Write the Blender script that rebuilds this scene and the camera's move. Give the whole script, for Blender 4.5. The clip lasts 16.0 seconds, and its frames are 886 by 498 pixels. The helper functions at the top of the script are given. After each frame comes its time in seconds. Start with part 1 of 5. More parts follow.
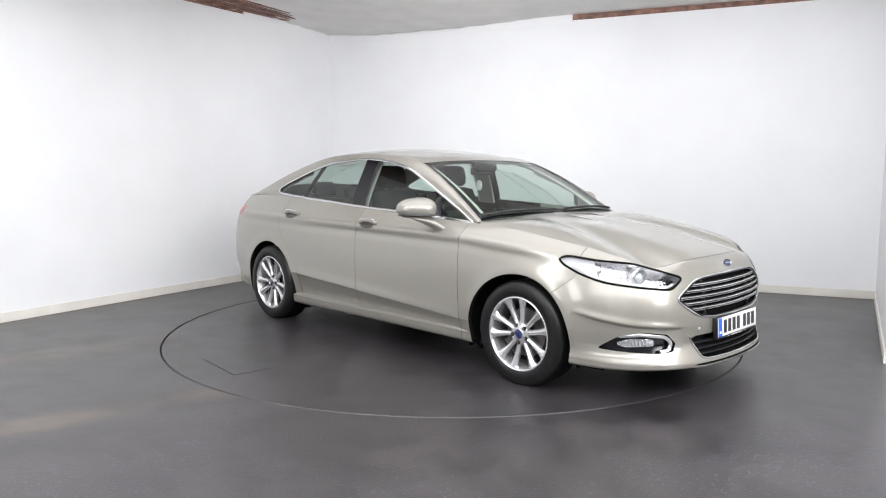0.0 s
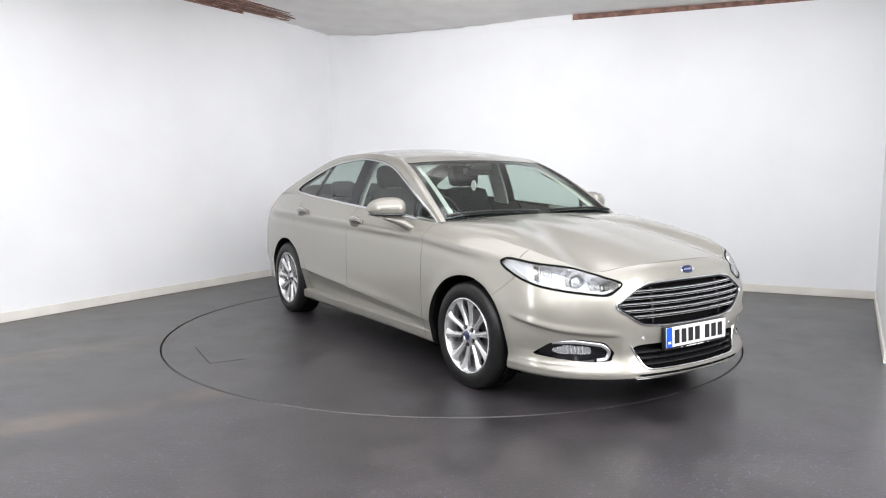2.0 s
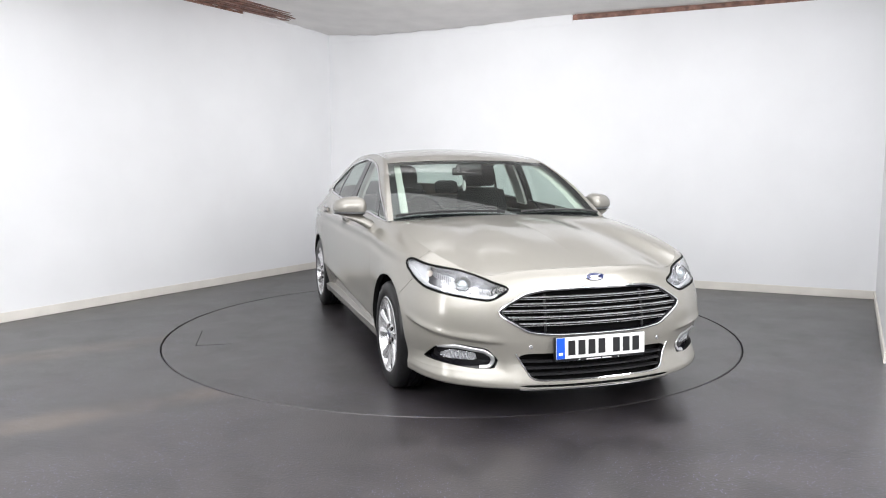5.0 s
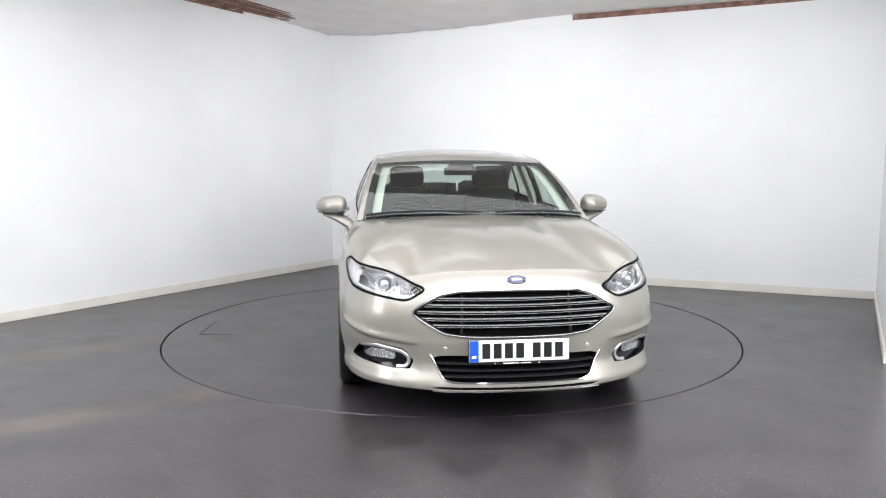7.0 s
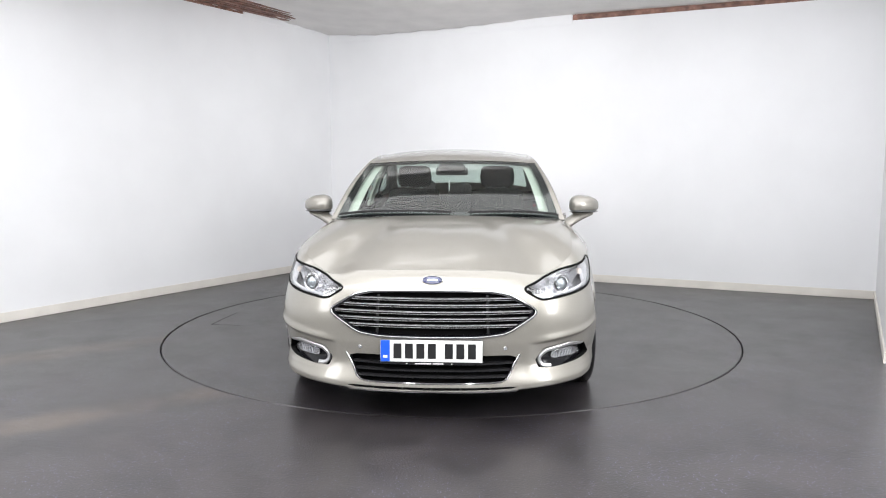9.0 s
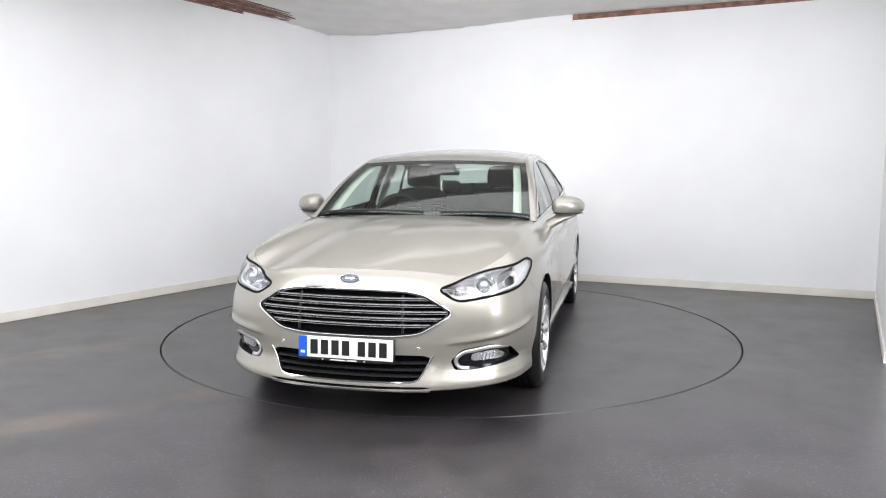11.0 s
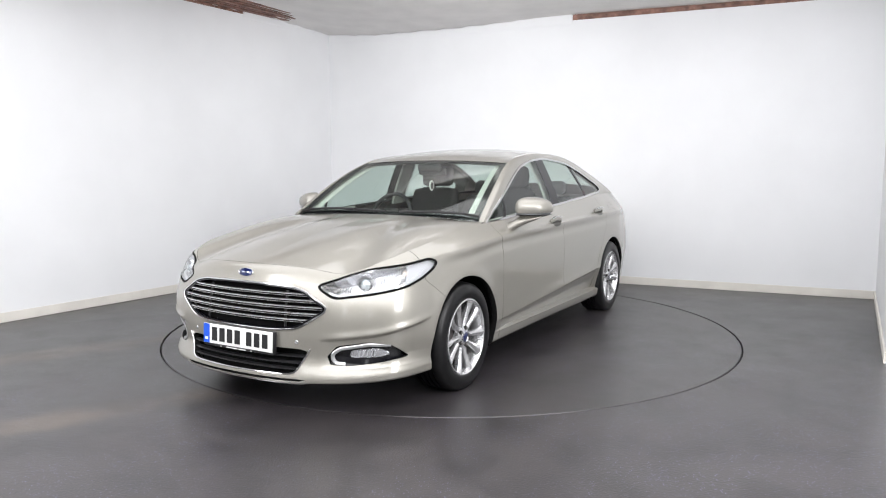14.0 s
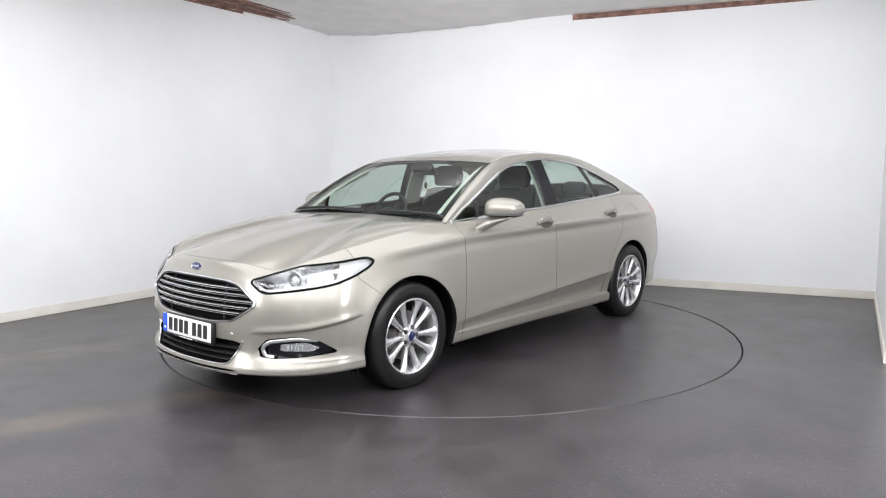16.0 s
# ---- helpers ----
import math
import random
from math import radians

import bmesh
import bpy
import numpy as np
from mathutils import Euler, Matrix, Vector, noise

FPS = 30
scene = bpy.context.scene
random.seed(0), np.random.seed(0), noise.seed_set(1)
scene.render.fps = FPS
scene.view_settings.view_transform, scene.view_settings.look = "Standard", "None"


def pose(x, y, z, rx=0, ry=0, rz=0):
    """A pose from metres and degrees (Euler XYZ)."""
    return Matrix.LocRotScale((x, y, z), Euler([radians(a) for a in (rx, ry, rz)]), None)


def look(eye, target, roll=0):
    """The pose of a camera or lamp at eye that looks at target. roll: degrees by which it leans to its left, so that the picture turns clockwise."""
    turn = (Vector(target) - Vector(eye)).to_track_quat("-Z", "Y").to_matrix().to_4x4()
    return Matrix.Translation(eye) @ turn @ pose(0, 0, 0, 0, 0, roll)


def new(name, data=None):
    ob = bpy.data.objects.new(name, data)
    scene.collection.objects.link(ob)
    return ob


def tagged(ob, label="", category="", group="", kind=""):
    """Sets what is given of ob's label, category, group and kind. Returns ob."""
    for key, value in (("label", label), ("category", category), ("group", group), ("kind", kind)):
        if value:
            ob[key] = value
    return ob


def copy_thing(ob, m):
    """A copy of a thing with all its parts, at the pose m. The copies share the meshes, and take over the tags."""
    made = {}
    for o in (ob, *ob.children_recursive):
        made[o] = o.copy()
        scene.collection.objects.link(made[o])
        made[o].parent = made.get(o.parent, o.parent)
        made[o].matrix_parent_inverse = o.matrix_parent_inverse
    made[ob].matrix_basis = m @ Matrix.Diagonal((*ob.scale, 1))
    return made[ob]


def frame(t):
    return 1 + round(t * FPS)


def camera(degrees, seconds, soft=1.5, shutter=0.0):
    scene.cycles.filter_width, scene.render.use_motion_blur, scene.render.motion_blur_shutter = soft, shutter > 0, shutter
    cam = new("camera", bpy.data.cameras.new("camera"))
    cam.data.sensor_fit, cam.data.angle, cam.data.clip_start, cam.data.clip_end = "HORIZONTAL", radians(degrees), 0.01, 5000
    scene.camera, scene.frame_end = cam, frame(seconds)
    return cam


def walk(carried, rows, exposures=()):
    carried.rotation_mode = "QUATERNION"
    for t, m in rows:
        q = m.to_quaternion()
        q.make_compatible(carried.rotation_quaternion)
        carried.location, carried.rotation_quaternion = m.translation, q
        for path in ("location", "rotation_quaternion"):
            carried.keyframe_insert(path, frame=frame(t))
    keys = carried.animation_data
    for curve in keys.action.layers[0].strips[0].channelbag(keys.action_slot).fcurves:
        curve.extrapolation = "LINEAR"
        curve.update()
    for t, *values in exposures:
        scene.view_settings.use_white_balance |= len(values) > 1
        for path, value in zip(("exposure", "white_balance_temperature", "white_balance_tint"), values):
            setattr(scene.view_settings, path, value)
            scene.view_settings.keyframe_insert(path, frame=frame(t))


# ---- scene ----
cam = camera(62.185, 16.0, soft=1.1)
EYE = (0.0, -6.075, 1.3325)
VIEW = look(EYE, (-0.1027, 3.862, 0.2183), roll=-0.045)
walk(cam, [(0.0, VIEW), (16.0, VIEW)], exposures=[(0.0, 0.16), (16.0, 0.16)])

SPIN_START, SPIN_RATE = -44.95, -5.333  # heading of the car in degrees, degrees per second
OFF_X, OFF_Y = 0.045, 0.027               # the car stands a little off the turntable's axis


# ---------------------------------------------------------------- world and light
world = bpy.data.worlds.new("world")
scene.world = world
world.use_nodes = True
world.node_tree.nodes["Background"].inputs[0].default_value = (0.9, 0.95, 1.0, 1)
world.node_tree.nodes["Background"].inputs[1].default_value = 0.05


def area_light(name, where, target, sx, sy, watts, colour=(1, 1, 1)):
    data = bpy.data.lights.new(name, "AREA")
    data.shape, data.size, data.size_y, data.energy, data.color = "RECTANGLE", sx, sy, watts, colour
    ob = new(name, data)
    ob.matrix_world = look(where, target)
    return ob


# added unseen fill: a diffuse panel over the car and a wide one over the camera, tubes along both sides, tubes that
# wash the walls; then two upright soft lights
area_light("fill_light", (-0.4, -2.2, 2.93), (-0.4, -2.1, 0), 6.0, 4.6, 160, (0.98, 0.985, 1.0))
area_light("fill_light", (0.0, -5.3, 2.72), (0.0, -4.6, 0.0), 8.0, 2.6, 300, (0.98, 0.985, 1.0))
area_light("fill_light", (-3.8, -3.6, 2.9), (-1.2, -1.0, 0.5), 1.0, 4.6, 110, (0.98, 0.985, 1.0))
area_light("fill_light", (3.4, -3.8, 2.9), (1.0, -1.0, 0.5), 1.0, 4.6, 180, (0.98, 0.985, 1.0))
area_light("fill_light", (-0.3, 0.8, 2.93), (-0.6, 3.2, 1.5), 1.6, 0.3, 19, (0.98, 0.985, 1.0))
area_light("fill_light", (2.3, -0.3, 2.93), (3.0, 1.7, 1.4), 1.8, 0.3, 17, (0.98, 0.985, 1.0))
area_light("strip_light", (-1.5, -7.5, 1.75), (-1.6, 0, 2.1), 0.3, 2.0, 9, (0.96, 0.98, 1.0))
area_light("strip_light", (0.75, -7.5, 1.75), (1.6, 0, 2.1), 0.3, 2.0, 9, (0.96, 0.98, 1.0))


# ---------------------------------------------------------------- materials
def material(name, colour, rough=0.5, metal=0.0, coat=0.0, noise_scale=0.0, amount=0.1, bump=0.0, spec=0.5, emit=0.0):
    m = bpy.data.materials.new(name)
    m.use_nodes = True
    nt = m.node_tree
    b = nt.nodes["Principled BSDF"]
    b.inputs["Base Color"].default_value = (*colour, 1)
    b.inputs["Roughness"].default_value = rough
    b.inputs["Metallic"].default_value = metal
    b.inputs["Coat Weight"].default_value = coat
    b.inputs["Coat Roughness"].default_value = 0.03
    b.inputs["Specular IOR Level"].default_value = spec
    if emit:
        b.inputs["Emission Color"].default_value = (*colour, 1)
        b.inputs["Emission Strength"].default_value = emit
    if noise_scale:
        co = nt.nodes.new("ShaderNodeTexCoord")
        n = nt.nodes.new("ShaderNodeTexNoise")
        n.inputs["Scale"].default_value = noise_scale
        n.inputs["Detail"].default_value = 6
        nt.links.new(co.outputs["Object"], n.inputs["Vector"])
        ramp = nt.nodes.new("ShaderNodeMapRange")
        ramp.inputs[1].default_value, ramp.inputs[2].default_value = 0.3, 0.7
        ramp.inputs[3].default_value, ramp.inputs[4].default_value = 1 - amount, 1 + amount
        nt.links.new(n.outputs["Fac"], ramp.inputs[0])
        mul = nt.nodes.new("ShaderNodeMix")
        mul.data_type, mul.blend_type = "RGBA", "MULTIPLY"
        mul.inputs[0].default_value = 1
        mul.inputs[6].default_value = (*colour, 1)
        nt.links.new(ramp.outputs[0], mul.inputs[7])
        nt.links.new(mul.outputs[2], b.inputs["Base Color"])
        if bump:
            bp = nt.nodes.new("ShaderNodeBump")
            bp.inputs["Strength"].default_value = 0.6
            bp.inputs["Distance"].default_value = bump
            nt.links.new(n.outputs["Fac"], bp.inputs["Height"])
            nt.links.new(bp.outputs[0], b.inputs["Normal"])
    return m


def paint_material():
    """Metallic champagne paint: fine flakes under a clear coat."""
    m = material("car_paint", (0.32, 0.30, 0.27), 0.38, 0.5, 1.0)
    nt = m.node_tree
    b = nt.nodes["Principled BSDF"]
    b.inputs["Coat Roughness"].default_value = 0.08
    co = nt.nodes.new("ShaderNodeTexCoord")
    v = nt.nodes.new("ShaderNodeTexVoronoi")
    v.inputs["Scale"].default_value = 900
    nt.links.new(co.outputs["Object"], v.inputs["Vector"])
    mix = nt.nodes.new("ShaderNodeMix")
    mix.data_type = "RGBA"
    mix.inputs[6].default_value = (0.258, 0.245, 0.217, 1)
    mix.inputs[7].default_value = (0.338, 0.321, 0.287, 1)
    sep = nt.nodes.new("ShaderNodeSeparateColor")
    nt.links.new(v.outputs["Color"], sep.inputs[0])
    nt.links.new(sep.outputs[0], mix.inputs[0])
    nt.links.new(mix.outputs[2], b.inputs["Base Color"])
    return m


def glass_material(name, tint, gloss=1.0):
    m = bpy.data.materials.new(name)
    m.use_nodes = True
    nt = m.node_tree
    nt.nodes.remove(nt.nodes["Principled BSDF"])
    tr = nt.nodes.new("ShaderNodeBsdfTransparent")
    tr.inputs[0].default_value = (*tint, 1)
    gl = nt.nodes.new("ShaderNodeBsdfGlossy")
    gl.inputs["Roughness"].default_value = 0.01
    fr = nt.nodes.new("ShaderNodeLayerWeight")
    pw = nt.nodes.new("ShaderNodeMath")
    pw.operation, pw.inputs[1].default_value = "POWER", 4.0
    nt.links.new(fr.outputs["Facing"], pw.inputs[0])
    ad = nt.nodes.new("ShaderNodeMath")
    ad.operation, ad.inputs[1].default_value, ad.inputs[2].default_value = "MULTIPLY_ADD", 0.85 * gloss, 0.065 * gloss
    nt.links.new(pw.outputs[0], ad.inputs[0])
    mx = nt.nodes.new("ShaderNodeMixShader")
    nt.links.new(ad.outputs[0], mx.inputs[0])
    nt.links.new(tr.outputs[0], mx.inputs[1])
    nt.links.new(gl.outputs[0], mx.inputs[2])
    nt.links.new(mx.outputs[0], nt.nodes["Material Output"].inputs[0])
    return m


def floor_material():
    """Dark speckled rubbery floor coating with tyre-dust streaks."""
    m = material("floor_coating", (0.085, 0.08, 0.078), 0.36, 0, 0.0, spec=0.85)
    nt = m.node_tree
    b = nt.nodes["Principled BSDF"]
    co = nt.nodes.new("ShaderNodeTexCoord")
    n = nt.nodes.new("ShaderNodeTexNoise")
    n.inputs["Scale"].default_value, n.inputs["Detail"].default_value, n.inputs["Roughness"].default_value = 2.1, 14, 0.72
    nt.links.new(co.outputs["Object"], n.inputs["Vector"])
    ramp = nt.nodes.new("ShaderNodeValToRGB")
    ramp.color_ramp.elements[0].position, ramp.color_ramp.elements[0].color = 0.36, (0.0205, 0.0180, 0.0190, 1)
    ramp.color_ramp.elements[1].position, ramp.color_ramp.elements[1].color = 0.66, (0.0365, 0.0318, 0.0330, 1)
    nt.links.new(n.outputs["Fac"], ramp.inputs[0])
    # fine chips
    v = nt.nodes.new("ShaderNodeTexVoronoi")
    v.inputs["Scale"].default_value = 100
    nt.links.new(co.outputs["Object"], v.inputs["Vector"])
    chip = nt.nodes.new("ShaderNodeMapRange")
    chip.inputs[1].default_value, chip.inputs[2].default_value = 0.16, 0.30
    chip.inputs[3].default_value, chip.inputs[4].default_value = 1, 0
    nt.links.new(v.outputs["Distance"], chip.inputs[0])
    sep = nt.nodes.new("ShaderNodeSeparateColor")
    nt.links.new(v.outputs["Color"], sep.inputs[0])
    pick = nt.nodes.new("ShaderNodeMath")
    pick.operation = "GREATER_THAN"
    pick.inputs[1].default_value = 0.74
    nt.links.new(sep.outputs[0], pick.inputs[0])
    both = nt.nodes.new("ShaderNodeMath")
    both.operation = "MULTIPLY"
    nt.links.new(chip.outputs[0], both.inputs[0])
    nt.links.new(pick.outputs[0], both.inputs[1])
    mix = nt.nodes.new("ShaderNodeMix")
    mix.data_type = "RGBA"
    mix.inputs[7].default_value = (0.22, 0.22, 0.40, 1)
    patch = nt.nodes.new("ShaderNodeTexNoise")
    patch.inputs["Scale"].default_value, patch.inputs["Detail"].default_value = 0.9, 3
    nt.links.new(co.outputs["Object"], patch.inputs["Vector"])
    patchy = nt.nodes.new("ShaderNodeMapRange")
    patchy.inputs[1].default_value, patchy.inputs[2].default_value = 0.30, 0.55
    nt.links.new(patch.outputs["Fac"], patchy.inputs[0])
    worn = nt.nodes.new("ShaderNodeMath")
    worn.operation = "MULTIPLY"
    nt.links.new(both.outputs[0], worn.inputs[0])
    nt.links.new(patchy.outputs[0], worn.inputs[1])
    nt.links.new(worn.outputs[0], mix.inputs[0])
    nt.links.new(ramp.outputs[0], mix.inputs[6])
    # two dusty tyre tracks that lead up to the turntable
    mp = nt.nodes.new("ShaderNodeMapping")
    mp.inputs["Rotation"].default_value = (0, 0, radians(-35))
    nt.links.new(co.outputs["Object"], mp.inputs[0])
    xyz = nt.nodes.new("ShaderNodeSeparateXYZ")
    nt.links.new(mp.outputs[0], xyz.inputs[0])
    n2 = nt.nodes.new("ShaderNodeTexNoise")
    n2.inputs["Scale"].default_value, n2.inputs["Detail"].default_value = 2.6, 6
    nt.links.new(co.outputs["Object"], n2.inputs["Vector"])

    def calc(op, a, b, c=0.0):
        k = nt.nodes.new("ShaderNodeMath")
        k.operation = op
        for i, v in enumerate((a, b, c)):
            if isinstance(v, float):
                k.inputs[i].default_value = v
            else:
                nt.links.new(v, k.inputs[i])
        return k.outputs[0]

    def track(at, width):
        d = calc("DIVIDE", calc("ABSOLUTE", calc("SUBTRACT", xyz.outputs[1], at), 0.0), width)
        return calc("SUBTRACT", 1.0, calc("MINIMUM", d, 1.0))

    tracks = calc("MAXIMUM", track(0.87, 0.22), track(-0.70, 0.20))
    near = nt.nodes.new("ShaderNodeMapRange")
    near.inputs[1].default_value, near.inputs[2].default_value = -1.95, -2.35
    nt.links.new(xyz.outputs[0], near.inputs[0])
    st = nt.nodes.new("ShaderNodeMapRange")
    st.inputs[1].default_value, st.inputs[2].default_value = 0.05, 0.7
    st.inputs[3].default_value, st.inputs[4].default_value = 0.0, 0.36
    nt.links.new(calc("MULTIPLY", calc("MULTIPLY", tracks, near.outputs[0]), calc("POWER", calc("MULTIPLY", n2.outputs["Fac"], 1.9), 2.2)), st.inputs[0])
    mix2 = nt.nodes.new("ShaderNodeMix")
    mix2.data_type = "RGBA"
    mix2.inputs[7].default_value = (0.13, 0.095, 0.065, 1)
    nt.links.new(st.outputs[0], mix2.inputs[0])
    nt.links.new(mix.outputs[2], mix2.inputs[6])
    # dark rubbed-in tyre scuffs
    scuff = nt.nodes.new("ShaderNodeTexNoise")
    scuff.inputs["Scale"].default_value, scuff.inputs["Detail"].default_value, scuff.inputs["Distortion"].default_value = 3.2, 9, 0.5
    nt.links.new(co.outputs["Object"], scuff.inputs["Vector"])
    dark = nt.nodes.new("ShaderNodeMapRange")
    dark.inputs[1].default_value, dark.inputs[2].default_value = 0.49, 0.62
    dark.inputs[3].default_value, dark.inputs[4].default_value = 1.04, 0.66
    nt.links.new(scuff.outputs["Fac"], dark.inputs[0])
    mix3 = nt.nodes.new("ShaderNodeMix")
    mix3.data_type, mix3.blend_type = "RGBA", "MULTIPLY"
    mix3.inputs[0].default_value = 1
    nt.links.new(mix2.outputs[2], mix3.inputs[6])
    nt.links.new(dark.outputs[0], mix3.inputs[7])
    nt.links.new(mix3.outputs[2], b.inputs["Base Color"])
    rr = nt.nodes.new("ShaderNodeMapRange")
    rr.inputs[1].default_value, rr.inputs[2].default_value = 0.34, 0.66
    rr.inputs[3].default_value, rr.inputs[4].default_value = 0.30, 0.40
    nt.links.new(n.outputs["Fac"], rr.inputs[0])
    nt.links.new(rr.outputs[0], b.inputs["Roughness"])
    bp = nt.nodes.new("ShaderNodeBump")
    bp.inputs["Strength"].default_value, bp.inputs["Distance"].default_value = 0.5, 0.003
    n3 = nt.nodes.new("ShaderNodeTexNoise")
    n3.inputs["Scale"].default_value = 90
    nt.links.new(co.outputs["Object"], n3.inputs["Vector"])
    nt.links.new(n3.outputs["Fac"], bp.inputs["Height"])
    nt.links.new(bp.outputs[0], b.inputs["Normal"])
    return m


PAINT = paint_material()
CHROME = material("chrome", (0.66, 0.66, 0.67), 0.10, 1.0)
ALLOY = material("alloy_silver", (0.60, 0.60, 0.61), 0.27, 0.75, 0.6)
BLACK = material("black_plastic", (0.012, 0.012, 0.013), 0.35)
GLOSS_BLACK = material("gloss_black", (0.006, 0.006, 0.008), 0.12, 0, 0.0, spec=0.4)
DARK = material("dark_cavity", (0.005, 0.005, 0.005), 0.8, spec=0.1)
RUBBER = material("tyre_rubber", (0.007, 0.007, 0.0075), 0.36, noise_scale=40, amount=0.3, spec=0.3)
GLASS = glass_material("green_tinted_glass", (0.77, 0.86, 0.815))
LENS = glass_material("clear_lens", (0.96, 0.97, 0.98))
REFLECTOR = material("lamp_reflector", (0.80, 0.80, 0.82), 0.22, 0.85)
LAMP_WHITE = material("lamp_white_plastic", (0.52, 0.52, 0.54), 0.3)
RED_LENS = material("red_lens", (0.45, 0.02, 0.03), 0.12, 0, 0.8)
CLOTH = material("dark_seat_cloth", (0.018, 0.019, 0.02), 0.9, noise_scale=60, amount=0.3, bump=0.002)
HEADLINER = material("grey_headliner", (0.11, 0.11, 0.105), 0.9, noise_scale=50, amount=0.1)
TRIM_LIGHT = material("pale_pillar_trim", (0.50, 0.51, 0.47), 0.7)
DASH = material("dashboard_plastic", (0.016, 0.016, 0.017), 0.6, noise_scale=80, amount=0.2, bump=0.001)
PLATE = material("plate_white", (0.82, 0.82, 0.80), 0.3)
PLATE_BLUE = material("plate_blue", (0.01, 0.09, 0.62), 0.3)
BADGE_BLUE = material("badge_blue", (0.006, 0.014, 0.085), 0.15, 0.0, 1.0)
BRAKE = material("brake_iron", (0.12, 0.11, 0.11), 0.5, 0.8, noise_scale=30, amount=0.3)
WALL = material("white_wall_paint", (0.81, 0.815, 0.83), 0.6, noise_scale=1.3, amount=0.03, bump=0.004)
SKIRT = material("skirting_paint", (0.72, 0.69, 0.64), 0.5, noise_scale=5, amount=0.06)
CEIL = material("ceiling_sheet", (0.78, 0.76, 0.745), 0.8, noise_scale=3, amount=0.06, bump=0.008)
TIMBER = material("brown_timber", (0.22, 0.115, 0.088), 0.6, noise_scale=14, amount=0.5, bump=0.003)
FLOOR = floor_material()
GAP = material("turntable_gap", (0.008, 0.008, 0.008), 0.9)


# ---------------------------------------------------------------- mesh helpers
def part(name, bm, mat, parent=None, label="", smooth=True, sharp=35):
    """Links a bmesh as one mesh object under a thing or a part."""
    me = bpy.data.meshes.new(name)
    bmesh.ops.recalc_face_normals(bm, faces=bm.faces)
    bm.to_mesh(me)
    bm.free()
    me.materials.append(mat)
    if smooth:
        me.shade_smooth()
        me.set_sharp_from_angle(angle=radians(sharp))
    ob = new(name, me)
    if parent:
        ob.parent = parent
    return tagged(ob, label)


def box_bm(x0, x1, y0, y1, z0, z1, bevel=0.0, seg=2, m=None):
    bm = bmesh.new()
    bmesh.ops.create_cube(bm, size=1)
    for v in bm.verts:
        v.co = Vector((x0 + (v.co.x + 0.5) * (x1 - x0), y0 + (v.co.y + 0.5) * (y1 - y0), z0 + (v.co.z + 0.5) * (z1 - z0)))
    if bevel:
        bmesh.ops.bevel(bm, geom=bm.edges[:], offset=bevel, segments=seg, affect="EDGES", profile=0.5)
    if m is not None:
        bmesh.ops.transform(bm, matrix=m, verts=bm.verts)
    return bm


def lathe_bm(profile, n=48, axis="y"):
    """Turns a closed or open profile of (radius, along) about the axis."""
    bm = bmesh.new()
    rings = []
    for r, a in profile:
        ring = []
        for k in range(n):
            t = 2 * math.pi * k / n
            ring.append(bm.verts.new((r * math.cos(t), a, r * math.sin(t)) if axis == "y" else (a, r * math.cos(t), r * math.sin(t)) if axis == "x" else (r * math.cos(t), r * math.sin(t), a)))
        rings.append(ring)
    for p, q in zip(rings, rings[1:]):
        for k in range(n):
            bm.faces.new((p[k], p[(k + 1) % n], q[(k + 1) % n], q[k]))
    for ring, (r, a) in ((rings[0], profile[0]), (rings[-1], profile[-1])):
        if 1e-3 < r < 0.02:
            bm.faces.new(ring)
    return bm


def sweep_bm(pts, up, w, h, closed=False):
    """A strip of rectangular, slightly rounded section w (along up) by h (across) along the points."""
    P = np.array(pts, float)
    U = np.array(up, float)
    if U.ndim == 1:
        U = np.repeat(U[None], len(P), 0)
    if closed:
        T = np.roll(P, -1, 0) - np.roll(P, 1, 0)
    else:
        T = np.gradient(P, axis=0)
    T /= np.linalg.norm(T, axis=1)[:, None] + 1e-12
    S = np.cross(T, U)
    S /= np.linalg.norm(S, axis=1)[:, None] + 1e-12
    U = np.cross(S, T)
    sec = [(-0.5, -0.3), (-0.3, -0.5), (0.3, -0.5), (0.5, -0.3), (0.5, 0.3), (0.3, 0.5), (-0.3, 0.5), (-0.5, 0.3)]
    bm = bmesh.new()
    rings = [[bm.verts.new(Vector(p + u * a * w + s * b * h)) for a, b in sec] for p, u, s in zip(P, U, S)]
    n = len(sec)
    pairs = list(zip(rings, rings[1:])) + ([(rings[-1], rings[0])] if closed else [])
    for p, q in pairs:
        for k in range(n):
            bm.faces.new((p[k], p[(k + 1) % n], q[(k + 1) % n], q[k]))
    if not closed:
        bm.faces.new(rings[0][::-1])
        bm.faces.new(rings[-1])
    return bm


def merge(bms):
    out = bmesh.new()
    for b in bms:
        me = bpy.data.meshes.new("tmp")
        b.to_mesh(me)
        b.free()
        out.from_mesh(me)
        bpy.data.meshes.remove(me)
    return out


